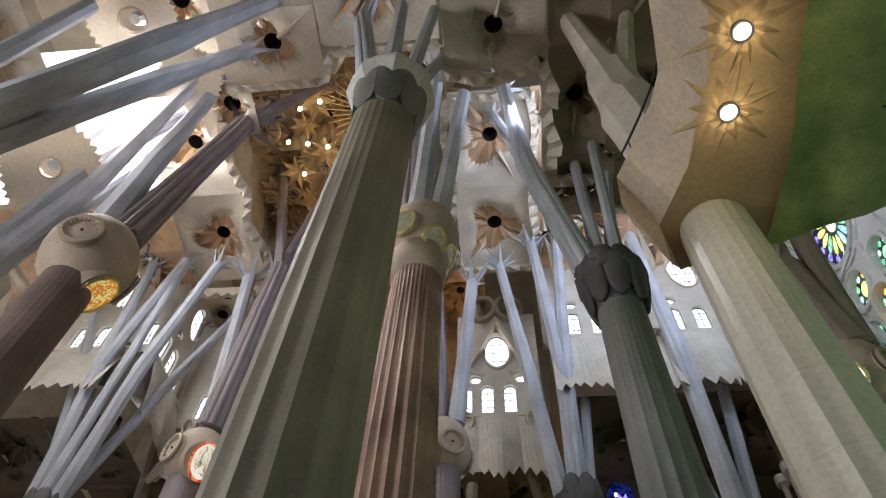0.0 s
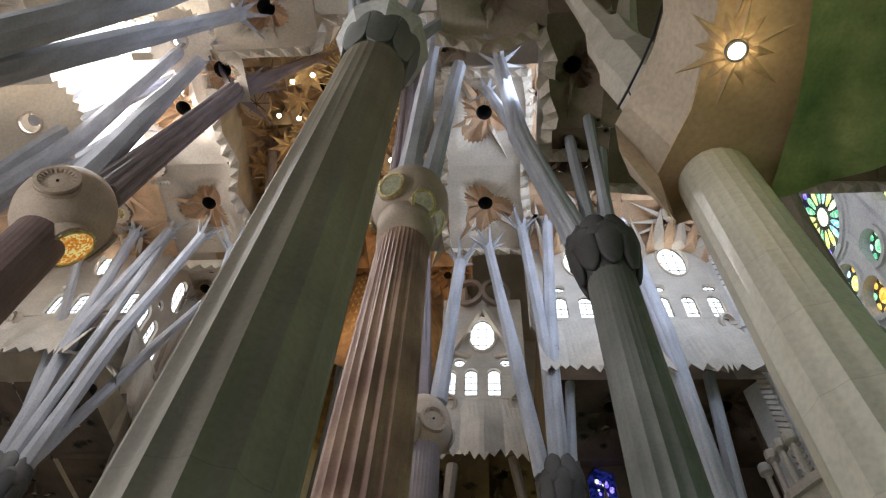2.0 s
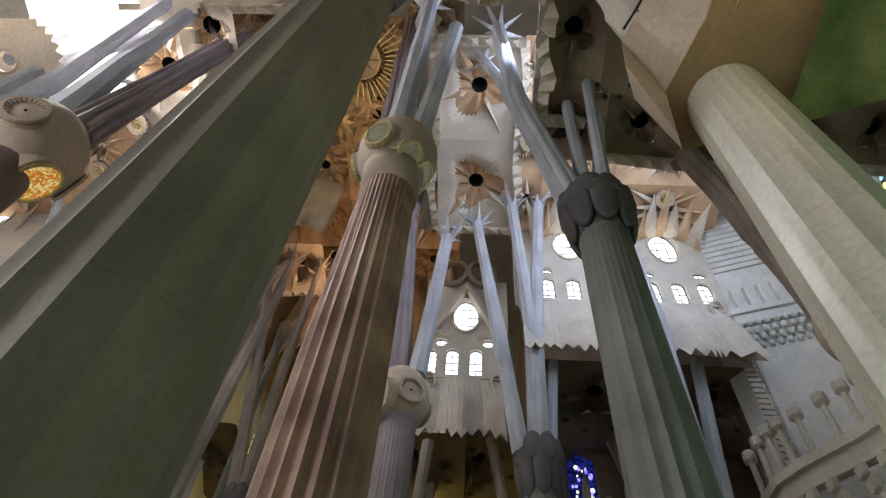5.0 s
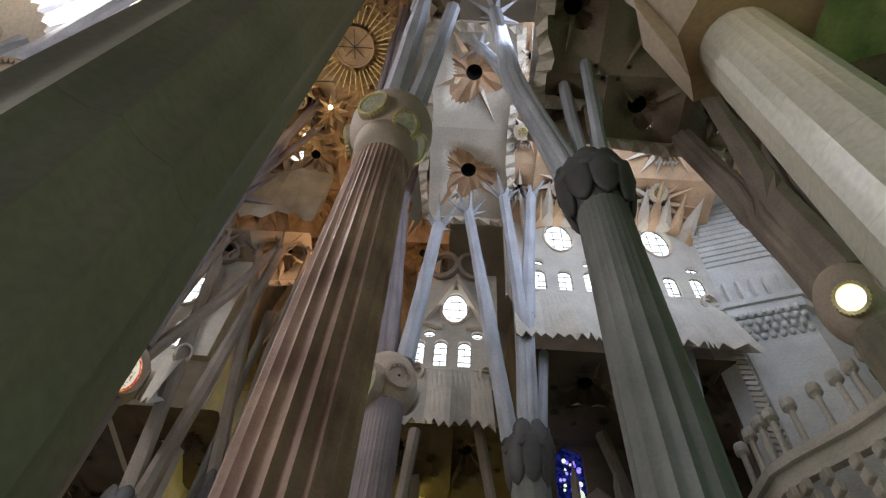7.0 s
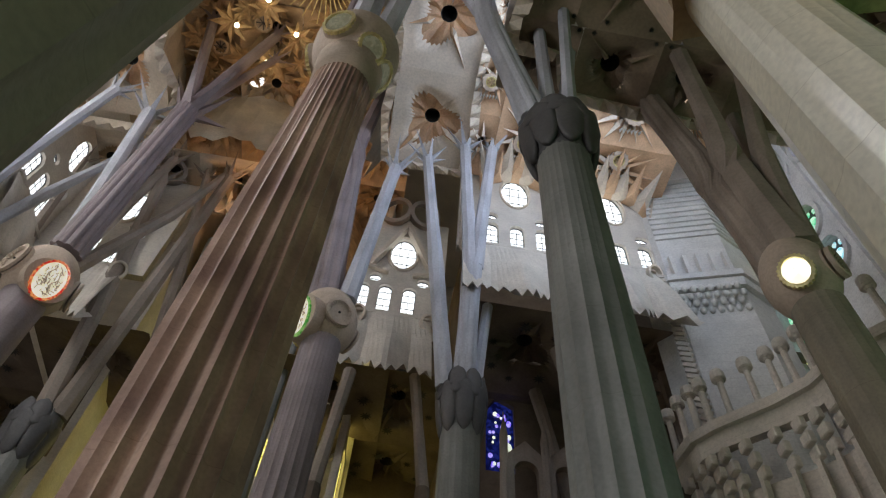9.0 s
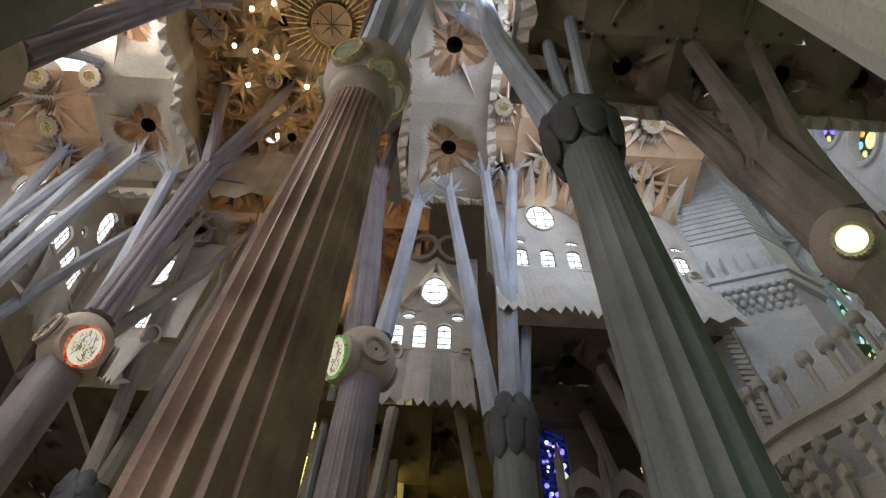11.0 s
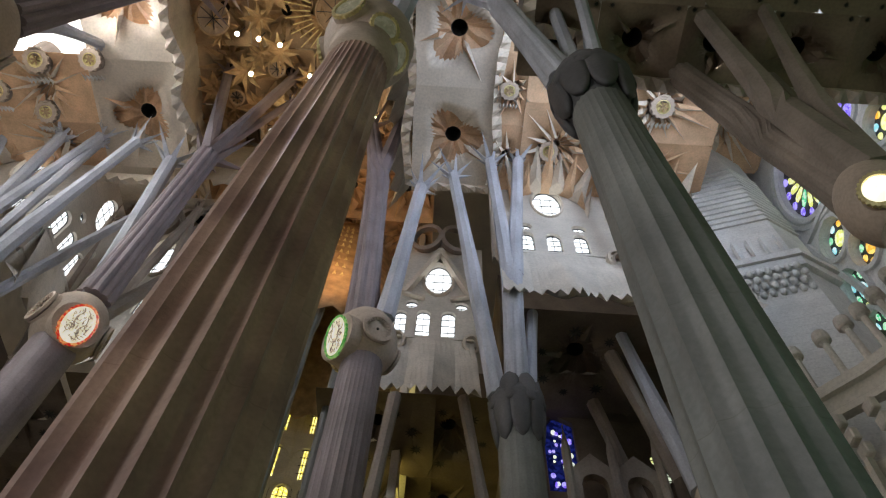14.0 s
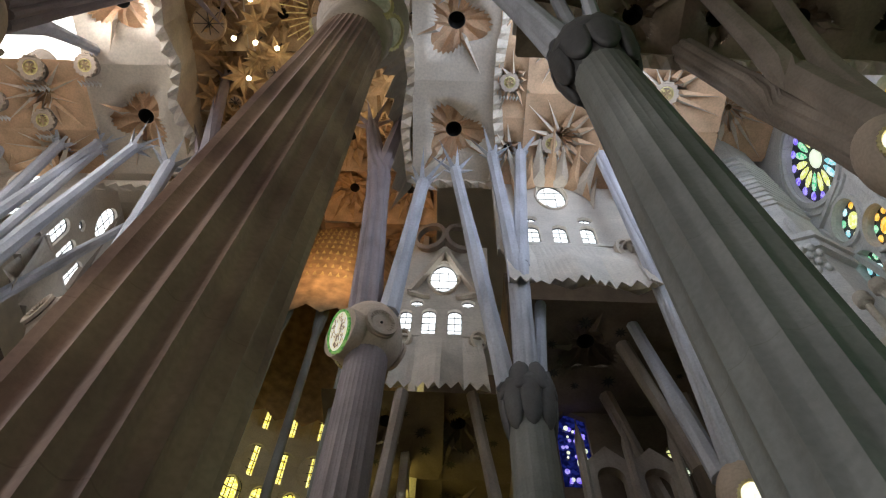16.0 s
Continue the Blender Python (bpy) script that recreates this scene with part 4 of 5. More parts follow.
scalloped_capital(K, -25.3, 30.1, 20.6, 24.3, 1.3, BASALT_DARK)
limb(K, [(-26.0, 30.0, 24.0), (-26.6, 29.0, 34.4), (-26.9, 28.0, 44.8)], [0.56, 0.50, 0.38])
limb(K, [(-26.5, 29.0, 34), (-24.3, 28.0, 45.1)], [0.45, 0.36])
limb(K, [(-24.6, 30.0, 24.0), (-23.5, 29.0, 33.7), (-20.95, 27.5, 43.5)], [0.56, 0.50, 0.38])
limb(K, [(-25.3, 29.6, 24.0), (-24.4, 28.4, 45)], [0.4, 0.32])
J = column(-17.9, 38.0, "dark basalt column with a scalloped capital by the apse", 21.8, 1.05, 0.98, 10, 0.06, BASALT)
scalloped_capital(J, -17.9, 38.0, 21.2, 24.8, 1.4, BASALT_DARK)
limb(J, [(-17.8, 37.8, 24.4), (-18.1, 36.2, 33.4), (-19.0, 35.0, 45.0)], [0.62, 0.55, 0.4], BROWN)
limb(J, [(-17.0, 37.8, 24.4), (-15.8, 36.4, 32.6), (-14.2, 34.6, 46.0)], [0.62, 0.55, 0.4], BROWN)

# nearer far-side column: its long branches cross the upper corner
N_ = column(-20.2, 7.2, "pale branching column at the nave's far side", 13.0, 1.05, 0.95, 10, 0.06, BASALT)
facet_capital(N_, -20.2, 7.2, 12.6, 15.4, 1.25, BASALT, LIMB)
limb(N_, [(-20.0, 7.1, 15.0), (-15.4, 8.4, 35), (-13.0, 9.0, 45.6)], [0.85, 0.75, 0.55])
limb(N_, [(-19.6, 7.6, 15.0), (-16.4, 10.2, 34.2), (-15.0, 11.8, 44.8)], [0.70, 0.62, 0.45])
limb(N_, [(-20.3, 7.2, 15.0), (-19.5, 6.6, 36)], [0.6, 0.4])
P_ = column(-25.2, 16.0, "pale branching column beside the skylight", 25.0, 1.0, 0.9, 10, 0.06, BASALT)
facet_capital(P_, -25.2, 16.0, 24.6, 27.4, 1.2, BASALT, LIMB)
limb(P_, [(-24.6, 16.5, 27.2), (-22.0, 15.8, 34.6), (-19.0, 13.6, 45.4)], [0.66, 0.56, 0.4])
limb(P_, [(-25.2, 16.2, 27.2), (-23.2, 15.6, 35.6), (-19.8, 15.6, 45.6)], [0.56, 0.5, 0.36])
limb(P_, [(-24.6, 17.0, 27.2), (-22.2, 17.5, 40.6)], [0.5, 0.36])

Q_ = column(-23.6, 37.6, "grey column with leaning branches before the apse", 20.0, 0.95, 0.88, 10, 0.06, BASALT)
scalloped_capital(Q_, -23.6, 37.6, 19.4, 22.6, 1.2, BASALT_DARK)
limb(Q_, [(-23.8, 37.4, 22.2), (-24.6, 36.0, 34), (-25.0, 34.6, 45)], [0.5, 0.45, 0.34], BROWN)
limb(Q_, [(-23.0, 37.4, 22.2), (-21.4, 36.0, 34), (-18.8, 34.4, 47)], [0.55, 0.5, 0.36], BROWN)
T_ = column(-12.9, 37.6, "dark fluted column with leaning branches before the apse", 24.0, 0.8, 0.72, 10, 0.06, BASALT)
scalloped_capital(T_, -12.9, 37.6, 23.4, 26.2, 1.05, BASALT_DARK)
limb(T_, [(-13.2, 37.4, 25.8), (-14.6, 36.4, 36), (-16.4, 35.6, 47)], [0.5, 0.42, 0.34], BROWN)
limb(T_, [(-12.7, 37.4, 25.8), (-12.6, 36.4, 36), (-12.2, 35.6, 47)], [0.45, 0.38, 0.3], BROWN)
for col, path, r0 in ((K, [(-25.0, 30.4, 24.0), (-22.4, 31.6, 36.0), (-20.2, 32.6, 45.5)], 0.42), (K, [(-25.9, 30.5, 24.0), (-29.0, 30.0, 36.0), (-31.5, 28.5, 45.5)], 0.45), (G, [(-17.9, 30.9, 28.6), (-19.5, 33.0, 38.0), (-20.8, 34.8, 47.0)], 0.5), (G, [(-17.2, 30.9, 28.6), (-15.6, 33.2, 38.0), (-14.6, 35.0, 47.5)], 0.45), (H, [(-18.9, 16.2, 27.6), (-21.6, 18.6, 38.0), (-23.2, 21.6, 45.5)], 0.5)):
    limb(col, path, [r0, r0 * 0.9, r0 * 0.66], BROWN if col is G else LIMB)

# ---------------------------------------------------------------- transept facade with the rose window


def flat_x(x):
    return lambda a, b, o: (x + o, a, b)


SPOTS = [(28.7, 37.9, 1.25, 1.35, "lemon"), (27.5, 35.0, 1.15, 1.3, "orange"), (25.2, 37.0, 1.0, 1.2, "green"), (24.9, 33.4, 0.9, 1.2, "aqua"), (29.9, 34.0, 0.95, 1.7, "aqua"), (22.0, 42.0, 1.1, 1.4, "violet"), (21.2, 38.0, 1.2, 1.3, "lemon"), (20.0, 34.6, 0.9, 1.4, "green"), (17.6, 39.5, 1.1, 1.4, "aqua"), (30.4, 30.9, 0.8, 1.6, "green")]
ROSE = (27.2, 43.9, 2.75, 3.6)
plate([[(8, -1), (34, -1), (34, 64), (8, 64)], oval_loop(*ROSE[:2], ROSE[2], ROSE[3], 40)] + [oval_loop(y, z, a, b, 24) for y, z, a, b, _ in SPOTS], flat_x(24.2), 0.7, WHITE, "wall_facade")
tagged(bpy.data.objects["wall_facade"], "white stone transept wall with a rose window", "wall", "", "structure")


def glass_group(name, label, y, z, a, b, kind, rng2, x=24.5):
    """A stained-glass oval: a ring of petals round a bright heart, set in dark lead."""
    root = thing(name, (x, y, z - b), label, "window", "", "structure")
    part("lead_sheet", oval_disc((x + 0.12, y, z), (-1, 0, 0), a * 1.02, b * 1.02), LEAD, root)
    part("heart", oval_disc((x, y, z), (-1, 0, 0), a * (0.22 if kind == "rose" else 0.42), b * (0.24 if kind == "rose" else 0.4), 0, 16), STAINED["white" if kind == "rose" else kind], root, "bright oval glass heart")
    rows = ((0.54, 16, 0.23, 0.085, ("aqua", "green", "white", "lemon")), (0.86, 16, 0.105, 0.095, ("violet", "violet", "green", "aqua"))) if kind == "rose" else ((0.72, 8, 0.17, 0.2, (kind, "lemon", "green", "aqua", "orange" if kind in ("lemon", "orange") else "violet")),)
    for rad, count, lr, lt, cols in rows:
        for i in range(count):
            t = 2 * math.pi * i / count
            bm = bmesh.new()
            cy, cz = y + a * rad * math.cos(t), z + b * rad * math.sin(t)
            ring = []
            for k in range(10):
                q = 2 * math.pi * k / 10
                dr, dt = lr * math.cos(q), lt * math.sin(q) * (1 + 0.3 * math.cos(q))
                ring.append(bm.verts.new((x, cy + a * (dr * math.cos(t) - dt * math.sin(t)), cz + b * (dr * math.sin(t) + dt * math.cos(t)))))
            bm.faces.new(ring)
            part("petal_pane", bm, STAINED[rng2.choice(cols)], root)
    return root


r3 = random.Random(11)
win_id[0] += 1
glass_group("window_%d" % win_id[0], "oval rose window of violet, green and aqua stained glass", *ROSE, "rose", r3)
ring = thing("window_surround", (24.1, ROSE[0], ROSE[1]), "moulded stone surround of the rose window", "moulding", "window surrounds")
part("moulding", oval_ring((24.1, ROSE[0], ROSE[1]), (-1, 0, 0), ROSE[2] + 0.05, ROSE[3] + 0.05, 0.35, 0.18, 0, 48), WHITE, ring)
part("outer_moulding", oval_ring((24.12, ROSE[0], ROSE[1]), (-1, 0, 0), ROSE[2] + 0.65, ROSE[3] + 0.65, 0.22, 0.12, 0, 48), WHITE, ring)
for y, z, a, b, kind in SPOTS:
    win_id[0] += 1
    glass_group("window_%d" % win_id[0], "stained-glass oval in " + kind + " tones", y, z, a, b, kind, r3)
    ring = thing("window_surround", (24.1, y, z), "moulded stone surround of a stained-glass oval", "moulding", "window surrounds")
    part("moulding", oval_ring((24.1, y, z), (-1, 0, 0), a + 0.03, b + 0.03, 0.28, 0.16, 0, 36), WHITE, ring)
# stone tracery ribs between the openings
tracery = thing("tracery", (24.1, 26, 32), "white stone tracery ribs between stained-glass openings", "tracery")
for p0, p1 in (((24.1, 30.6, 40.0), (24.1, 29.0, 30.0)), ((24.1, 26.1, 39.6), (24.1, 26.4, 29.5)), ((24.1, 23.6, 44.5), (24.1, 23.4, 28)), ((24.1, 30.8, 40.2), (24.1, 27.0, 39.9)), ((24.1, 19.3, 45), (24.1, 19.3, 28)), ((24.1, 16, 44), (24.1, 16.2, 28))):
    bm = bmesh.new()
    beam_box(bm, p0, p1, 0.35, 0.35)
    part("rib", bm, WHITE, tracery)

# ---------------------------------------------------------------- stair tower with its two balconies
TOWER = [(15.6, 31.5), (16.5, 29.6), (20.3, 28.3), (22.6, 29.4), (24.1, 31.0)]
tower = thing("stair_tower", (19, 30, FLOOR_Z), "white stone stair tower with a balustrade and corbels", "tower")


def strip(line, z0, z1, out=0.0, c=Vector((20, 34))):
    """A wall strip that follows the tower's plan."""
    bm = bmesh.new()
    lo = [[], []]
    for p in line:
        d = (Vector(p) - c).normalized()
        for k, q in enumerate((out, out - 0.5)):
            lo[k].append((p[0] + d.x * q, p[1] + d.y * q))
    rows = [[bm.verts.new((*lo[k][j], z)) for j in range(len(line))] for k, z in ((0, z0), (0, z1), (1, z1), (1, z0))]
    for a, b in zip(rows, rows[1:] + rows[:1]):
        for i in range(len(line) - 1):
            bm.faces.new((a[i], a[i + 1], b[i + 1], b[i]))
    bm.faces.new([r[0] for r in rows])
    bm.faces.new([r[-1] for r in reversed(rows)])
    bmesh.ops.recalc_face_normals(bm, faces=bm.faces)
    return bm


part("wall_shaft", strip(TOWER, 8, 62), WHITE, tower, "coursed white stone wall")
for i in range(13):
    z = 39.0 + i * 0.62
    part("string_course", strip(TOWER[1:4], z, z + 0.16, 0.14), WHITE, tower)
part("cornice", strip(TOWER[0:4], 34.2, 34.7, 0.55), WHITE, tower, "projecting cornice")
part("parapet", strip(TOWER[0:4], 33.4, 34.2, 0.35), WHITE, tower)
# knobbed underside of the cornice
for row in range(4):
    for i in range(8):
        f = (i + 0.5 * (row % 2)) / 8
        p = Vector(TOWER[1]).lerp(Vector(TOWER[2]), min(f, 1))
        n = Vector((-0.32, -0.95))
        q = p + n * (0.52 - row * 0.15)
        bm = ellipsoid((q.x, q.y, 33.15 - row * 0.5), 0.19, 0.19, 0.27, 10, 7)
        part("knob", bm, WHITE, tower, smooth=True)
for i in range(5):
    f = (i + 0.5) / 5
    p = Vector(TOWER[1]).lerp(Vector(TOWER[2]), f) + Vector((-0.3, -0.9)) * 0.35
    bm = bmesh.new()
    box(bm, p.x - 0.13, p.x + 0.13, p.y - 0.13, p.y + 0.13, 34.7, 36.6)
    part("fin", bm, WHITE, tower)
# twisted cable moulding at the tower's edge
bm = bmesh.new()
for k in range(34):
    z = 21.5 + k * 0.4
    beam_box(bm, (16.15, 29.35, z), (15.75, 29.75, z + 0.42), 0.22, 0.22)
part("cable_moulding", bm, WALL, tower, "twisted stone cable moulding")

GAL = [(14.7, 31.0), (14.9, 29.0), (15.6, 27.9), (17.3, 26.0), (18.1, 24.7), (18.5, 22.8), (20.0, 20.5)]
GC = Vector((24, 29))
gallery = thing("stone_gallery", (18, 26, 18), "carved stone gallery with a colonnade and corbels below the tower", "gallery")
part("floor_slab", strip(GAL, 21.6, 22.1, 0.55, GC), WALL, gallery)
part("fascia", strip(GAL, 20.7, 21.6, 0.25, GC), WALL, gallery)
part("lower_fascia", strip(GAL, 8.0, 18.8, -0.5, GC), WALL, gallery)
for i in range(len(GAL) - 1):
    a, b = Vector(GAL[i]), Vector(GAL[i + 1])
    n = max(2, int((b - a).length / 1.12))
    for k in range(n):
        p = a.lerp(b, (k + 0.5) / n)
        d = (p - GC).normalized()
        q = p + d * 0.3
        post = part("post", limb_mesh([(q.x, q.y, 22.1), (q.x, q.y, 22.3), (q.x, q.y, 24.0), (q.x, q.y, 24.15)], [0.24, 0.16, 0.15, 0.26], 10), WALL, gallery)
        part("cap_block", limb_mesh([(q.x, q.y, 24.12), (q.x, q.y, 24.2), (q.x, q.y, 24.55), (q.x, q.y, 24.72)], [0.27, 0.34, 0.34, 0.30], 14), WALL, post)
        for row in range(3):
            w = p + d * (0.18 - row * 0.24)
            bm = bmesh.new()
            box(bm, w.x - 0.17, w.x + 0.17, w.y - 0.3, w.y + 0.3, 20.15 - row * 0.62, 20.7 - row * 0.62)
            bmesh.ops.bevel(bm, geom=bm.edges[:], offset=0.05, segments=1, affect="EDGES")
            part("corbel", bm, WALL, gallery)
        bm = bmesh.new()
        w = p + d * -0.15
        beam_box(bm, (w.x, w.y, 18.8), (p.x + d.x * 0.1, p.y + d.y * 0.1, 15.2), 0.2, 0.3)
        part("bracket_rib", bm, WALL, gallery)

# ---------------------------------------------------------------- choir gallery over the cream column
choir = thing("choir_gallery", (6, 5, 14.4), "cream stone choir gallery with a wavy parapet and recessed lights", "gallery")
LOW = [(4.65, -12, 14.4), (4.6, 1.0, 14.4), (4.62, 3.5, 14.4), (4.82, 4.9, 14.4), (4.62, 6.9, 14.4), (4.12, 8.4, 14.4)]
TOP = [(3.7, -12, 16.2), (3.75, 1.0, 16.2), (3.92, 3.8, 16.2), (4.25, 5.4, 16.2), (3.92, 6.8, 16.2), (3.35, 7.75, 15.7)]
bm = bmesh.new()


def spline(pts, n=6):
    out = []
    for i in range(len(pts) - 1):
        p0, p1, p2, p3 = [Vector(pts[max(0, min(len(pts) - 1, i + k))]) for k in (-1, 0, 1, 2)]
        for k in range(n):
            t = k / n
            out.append(0.5 * ((2 * p1) + (p2 - p0) * t + (2 * p0 - 5 * p1 + 4 * p2 - p3) * t * t + (3 * p1 - p0 - 3 * p2 + p3) * t ** 3))
    return out + [Vector(pts[-1])]


lo, up = spline(LOW, 2), spline(TOP, 2)
rows = [lo, up, [p + Vector((0.35, 0, 0.02)) for p in up], [p + Vector((0.5, 0, 0.3)) for p in lo]]
vs = [[bm.verts.new(p) for p in r] for r in rows]
for i in range(len(lo) - 1):
    for a, b in zip(vs, vs[1:] + vs[:1]):
        bm.faces.new((a[i], a[i + 1], b[i + 1], b[i]))
bmesh.ops.recalc_face_normals(bm, faces=bm.faces)
part("wavy_parapet", bm, PARAPET, choir, "wavy cream stone parapet")
# faceted corner that drops to the column
bm = bmesh.new()
K0, K1, K2, K3, K4, K5 = [bm.verts.new(p) for p in ((3.35, 7.75, 15.7), (3.3, 7.95, 14.75), (4.12, 8.4, 14.4), (4.25, 8.9, 13.55), (4.75, 9.7, 14.5), (3.75, 8.9, 15.4))]
for f3 in ((K0, K1, K2), (K1, K3, K2), (K1, K5, K3), (K3, K5, K4), (K0, K5, K1), (K2, K3, K4)):
    bm.faces.new(f3)
part("corner_block", bm, PARAPET, choir, "faceted cream stone corner")
bm = bmesh.new()
OUT = [(4.4, -12), (4.55, 1), (4.6, 3.5), (4.8, 4.9), (4.6, 6.9), (4.1, 8.4), (4.7, 9.65), (6.6, 8.95), (8.9, 7.9), (12, 7.2), (20, 7.0), (20, -12)]
top = [bm.verts.new((x, y, 15.0)) for x, y in OUT]
bot = [bm.verts.new((x, y, 14.38)) for x, y in OUT]
bm.faces.new(top)
bm.faces.new(list(reversed(bot)))
for i in range(len(OUT)):
    j = (i + 1) % len(OUT)
    bm.faces.new((bot[i], bot[j], top[j], top[i]))
part("soffit", bm, SOFFIT, choir, "flat cream plaster underside")
for lx, ly in ((5.24, 5.69), (5.27, 4.06), (5.3, 2.3), (8.35, 5.6), (8.4, 3.8)):
    bm = bmesh.new()
    inner, fold, outer = [], [], []
    for i in range(24):
        a = 2 * math.pi * i / 24 + 0.13
        tip = i % 2 == 0
        r_out = (1.2 if i % 4 else 0.8) if tip else 0.46
        inner.append(bm.verts.new((lx + 0.24 * math.cos(a), ly + 0.24 * math.sin(a), 14.31)))
        fold.append(bm.verts.new((lx + 0.42 * math.cos(a), ly + 0.42 * math.sin(a), 14.25 if tip else 14.36)))
        outer.append(bm.verts.new((lx + r_out * math.cos(a), ly + r_out * math.sin(a), 14.377)))
    for i in range(24):
        k = (i + 1) % 24
        bm.faces.new((inner[i], inner[k], fold[k], fold[i]))
        bm.faces.new((fold[i], fold[k], outer[k], outer[i]))
    part("star_relief", bm, SOFFIT, choir, "folded star relief round a light")
    lamp = thing("recessed_light", (lx, ly, 14.38), "round recessed light glowing warm in the gallery underside", "ceiling light", "recessed gallery lights")
    part("rim", oval_ring((lx, ly, 14.27), (0.001, 0, -1), 0.17, 0.17, 0.05, 0.05, 0, 28), LEAD, lamp, "dark metal rim")
    spot = new("recessed_light_glow", bpy.data.lights.new("recessed_light_glow", "POINT")) if ly < 6 and lx < 6 and ly > 3 else None
    if spot:
        spot.data.energy, spot.data.color, spot.data.shadow_soft_size = 22, (1.0, 0.82, 0.5), 0.1
        spot.location = (lx, ly, 13.95)
    part("diffuser", oval_disc((lx, ly, 14.27), (0.001, 0, -1), 0.17, 0.17, 0.0, 24), BULB, lamp, "bright warm diffuser")
# green sheet below the gallery, added in place of green window light on the soffit
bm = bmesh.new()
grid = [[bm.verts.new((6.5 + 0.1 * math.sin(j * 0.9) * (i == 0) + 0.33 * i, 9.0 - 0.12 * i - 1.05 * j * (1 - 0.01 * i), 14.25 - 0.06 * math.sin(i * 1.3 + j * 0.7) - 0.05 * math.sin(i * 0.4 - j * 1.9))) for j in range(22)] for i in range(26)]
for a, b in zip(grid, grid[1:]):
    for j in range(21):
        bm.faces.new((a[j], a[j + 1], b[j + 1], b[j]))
cloth = part("green_light_sheet", bm, GREENLIGHT, None, "", True, (6.5, 0, 14.25))
tagged(cloth, "green sheet under the choir gallery, standing in for green window light", "cloth")
# hand rail above the parapet
bm = bmesh.new()
for a, b in zip(up, up[1:]):
    beam_box(bm, a + Vector((0.2, 0, 0.9)), b + Vector((0.2, 0, 0.9)), 0.05, 0.05)
for p in up[::3]:
    beam_box(bm, p + Vector((0.2, 0, 0)), p + Vector((0.2, 0.001, 0.9)), 0.03, 0.03)
part("hand_rail", bm, LEAD, choir, "thin dark metal hand rail")

# ---------------------------------------------------------------- apse


apse = thing("apse_vault", (-10.3, 42, 40), "orange-lit apse dome with gold mosaic and a toothed edge", "apse")
cx, cy = -10.0, 44.5
rings = []
for k in range(9):
    f = k / 8
    rr = 6.6 * math.cos(f * 1.35) + 0.6
    rings.append([(cx + rr * math.cos(2 * math.pi * i / 40), cy + rr * 0.8 * math.sin(2 * math.pi * i / 40), 41.8 + 20 * math.sin(f * 1.35) - (0.9 if k == 0 and i % 2 else 0)) for i in range(40)])
part("dome", rings_mesh(rings, cap0=False), GOLD, apse, "orange plaster dome with toothed rim")
for i in range(9):
    for j in range(9):
        t = radians(-112 + j * 5)
        f = 0.16 + 0.05 * i
        rr = 6.6 * math.cos(f * 1.35) + 0.5
        p = (cx + rr * math.cos(t), cy + rr * 0.8 * math.sin(t), 41.8 + 20 * math.sin(f * 1.35))
        part("gold_tile", oval_disc(p, (math.cos(t), math.sin(t), -0.3), 0.16, 0.38, 0.08, 4), RIMGOLD, apse)
for i in range(13):
    t = radians(-5 + i * 190 / 12)
    px, py = cx + 8.0 * math.cos(t), cy + 7.5 * math.sin(t)
    n = Vector((-math.cos(t), -math.sin(t), 0))
    u = Vector((-n.y, n.x, 0))
    to3d = (lambda px, py, u, n: lambda a, b, o: (px + u.x * a - n.x * o, py + u.y * a - n.y * o, b))(px, py, u, n)
    holes = [arch_loop(-0.98, 23.8, 1.75, 4.8), arch_loop(0.98, 23.8, 1.75, 4.8), oval_loop(0, 30.2, 1.15, 1.4), arch_loop(-0.95, 32.0, 1.5, 4.0), arch_loop(0.95, 32.0, 1.5, 4.0), oval_loop(0, 38.0, 1.1, 1.6), arch_loop(0, 41.2, 1.6, 4.4), oval_loop(0, 48.4, 1.1, 1.7)]
    if i > 10:
        holes = []
    w = plate([[(-2.1, -1), (2.1, -1), (2.1, 60), (-2.1, 60)]] + holes, to3d, 0.5, WALL, "wall_apse_%d" % (i + 1))
    tagged(w, "ochre apse wall panel with yellow windows", "wall", "", "structure")
    for hl in holes:
        win_id[0] += 1
        glazed("window_%d" % win_id[0], hl, to3d, 0.3, YELLOW, (2, 4), None, "yellow stained-glass apse window", 0.06)
for x, y in ((-14.5, 38.5), (-11.6, 39.6), (-9.0, 39.9), (-6.2, 38.6)):
    c = thing("slender_column", (x, y, FLOOR_Z), "slender dark stone column in front of the apse", "column", "apse columns")
    part("shaft", shaft_mesh(x, y, FLOOR_Z, 40, 0.33, 0.28, 8, 0.08), BASALT, c)
    part("capital", limb_mesh([(x, y, 39.6), (x, y, 40.4), (x, y, 42.5)], [0.28, 0.4, 0.5], 10), BASALT, c)

# back wall of the ambulatory with its coloured windows
holes = [[(6.7, 25.4), (8.5, 25.4), (8.5, 30.4), (7.4, 31.0), (6.7, 30.0)], oval_loop(12.9, 28.0, 0.34, 0.5), oval_loop(13.2, 26.9, 0.42, 0.5), oval_loop(12.6, 22.0, 0.35, 0.5), arch_loop(16.5, 20, 1.4, 6)]
# DUSK holds the ambulatory's shade in its colour
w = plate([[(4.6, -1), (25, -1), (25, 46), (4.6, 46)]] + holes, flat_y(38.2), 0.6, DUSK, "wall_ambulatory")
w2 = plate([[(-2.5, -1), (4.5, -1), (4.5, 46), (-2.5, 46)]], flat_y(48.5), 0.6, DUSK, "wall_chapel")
tagged(w2, "wall at the back of the ambulatory, shade put into its brown", "wall", "", "structure")
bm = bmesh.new()
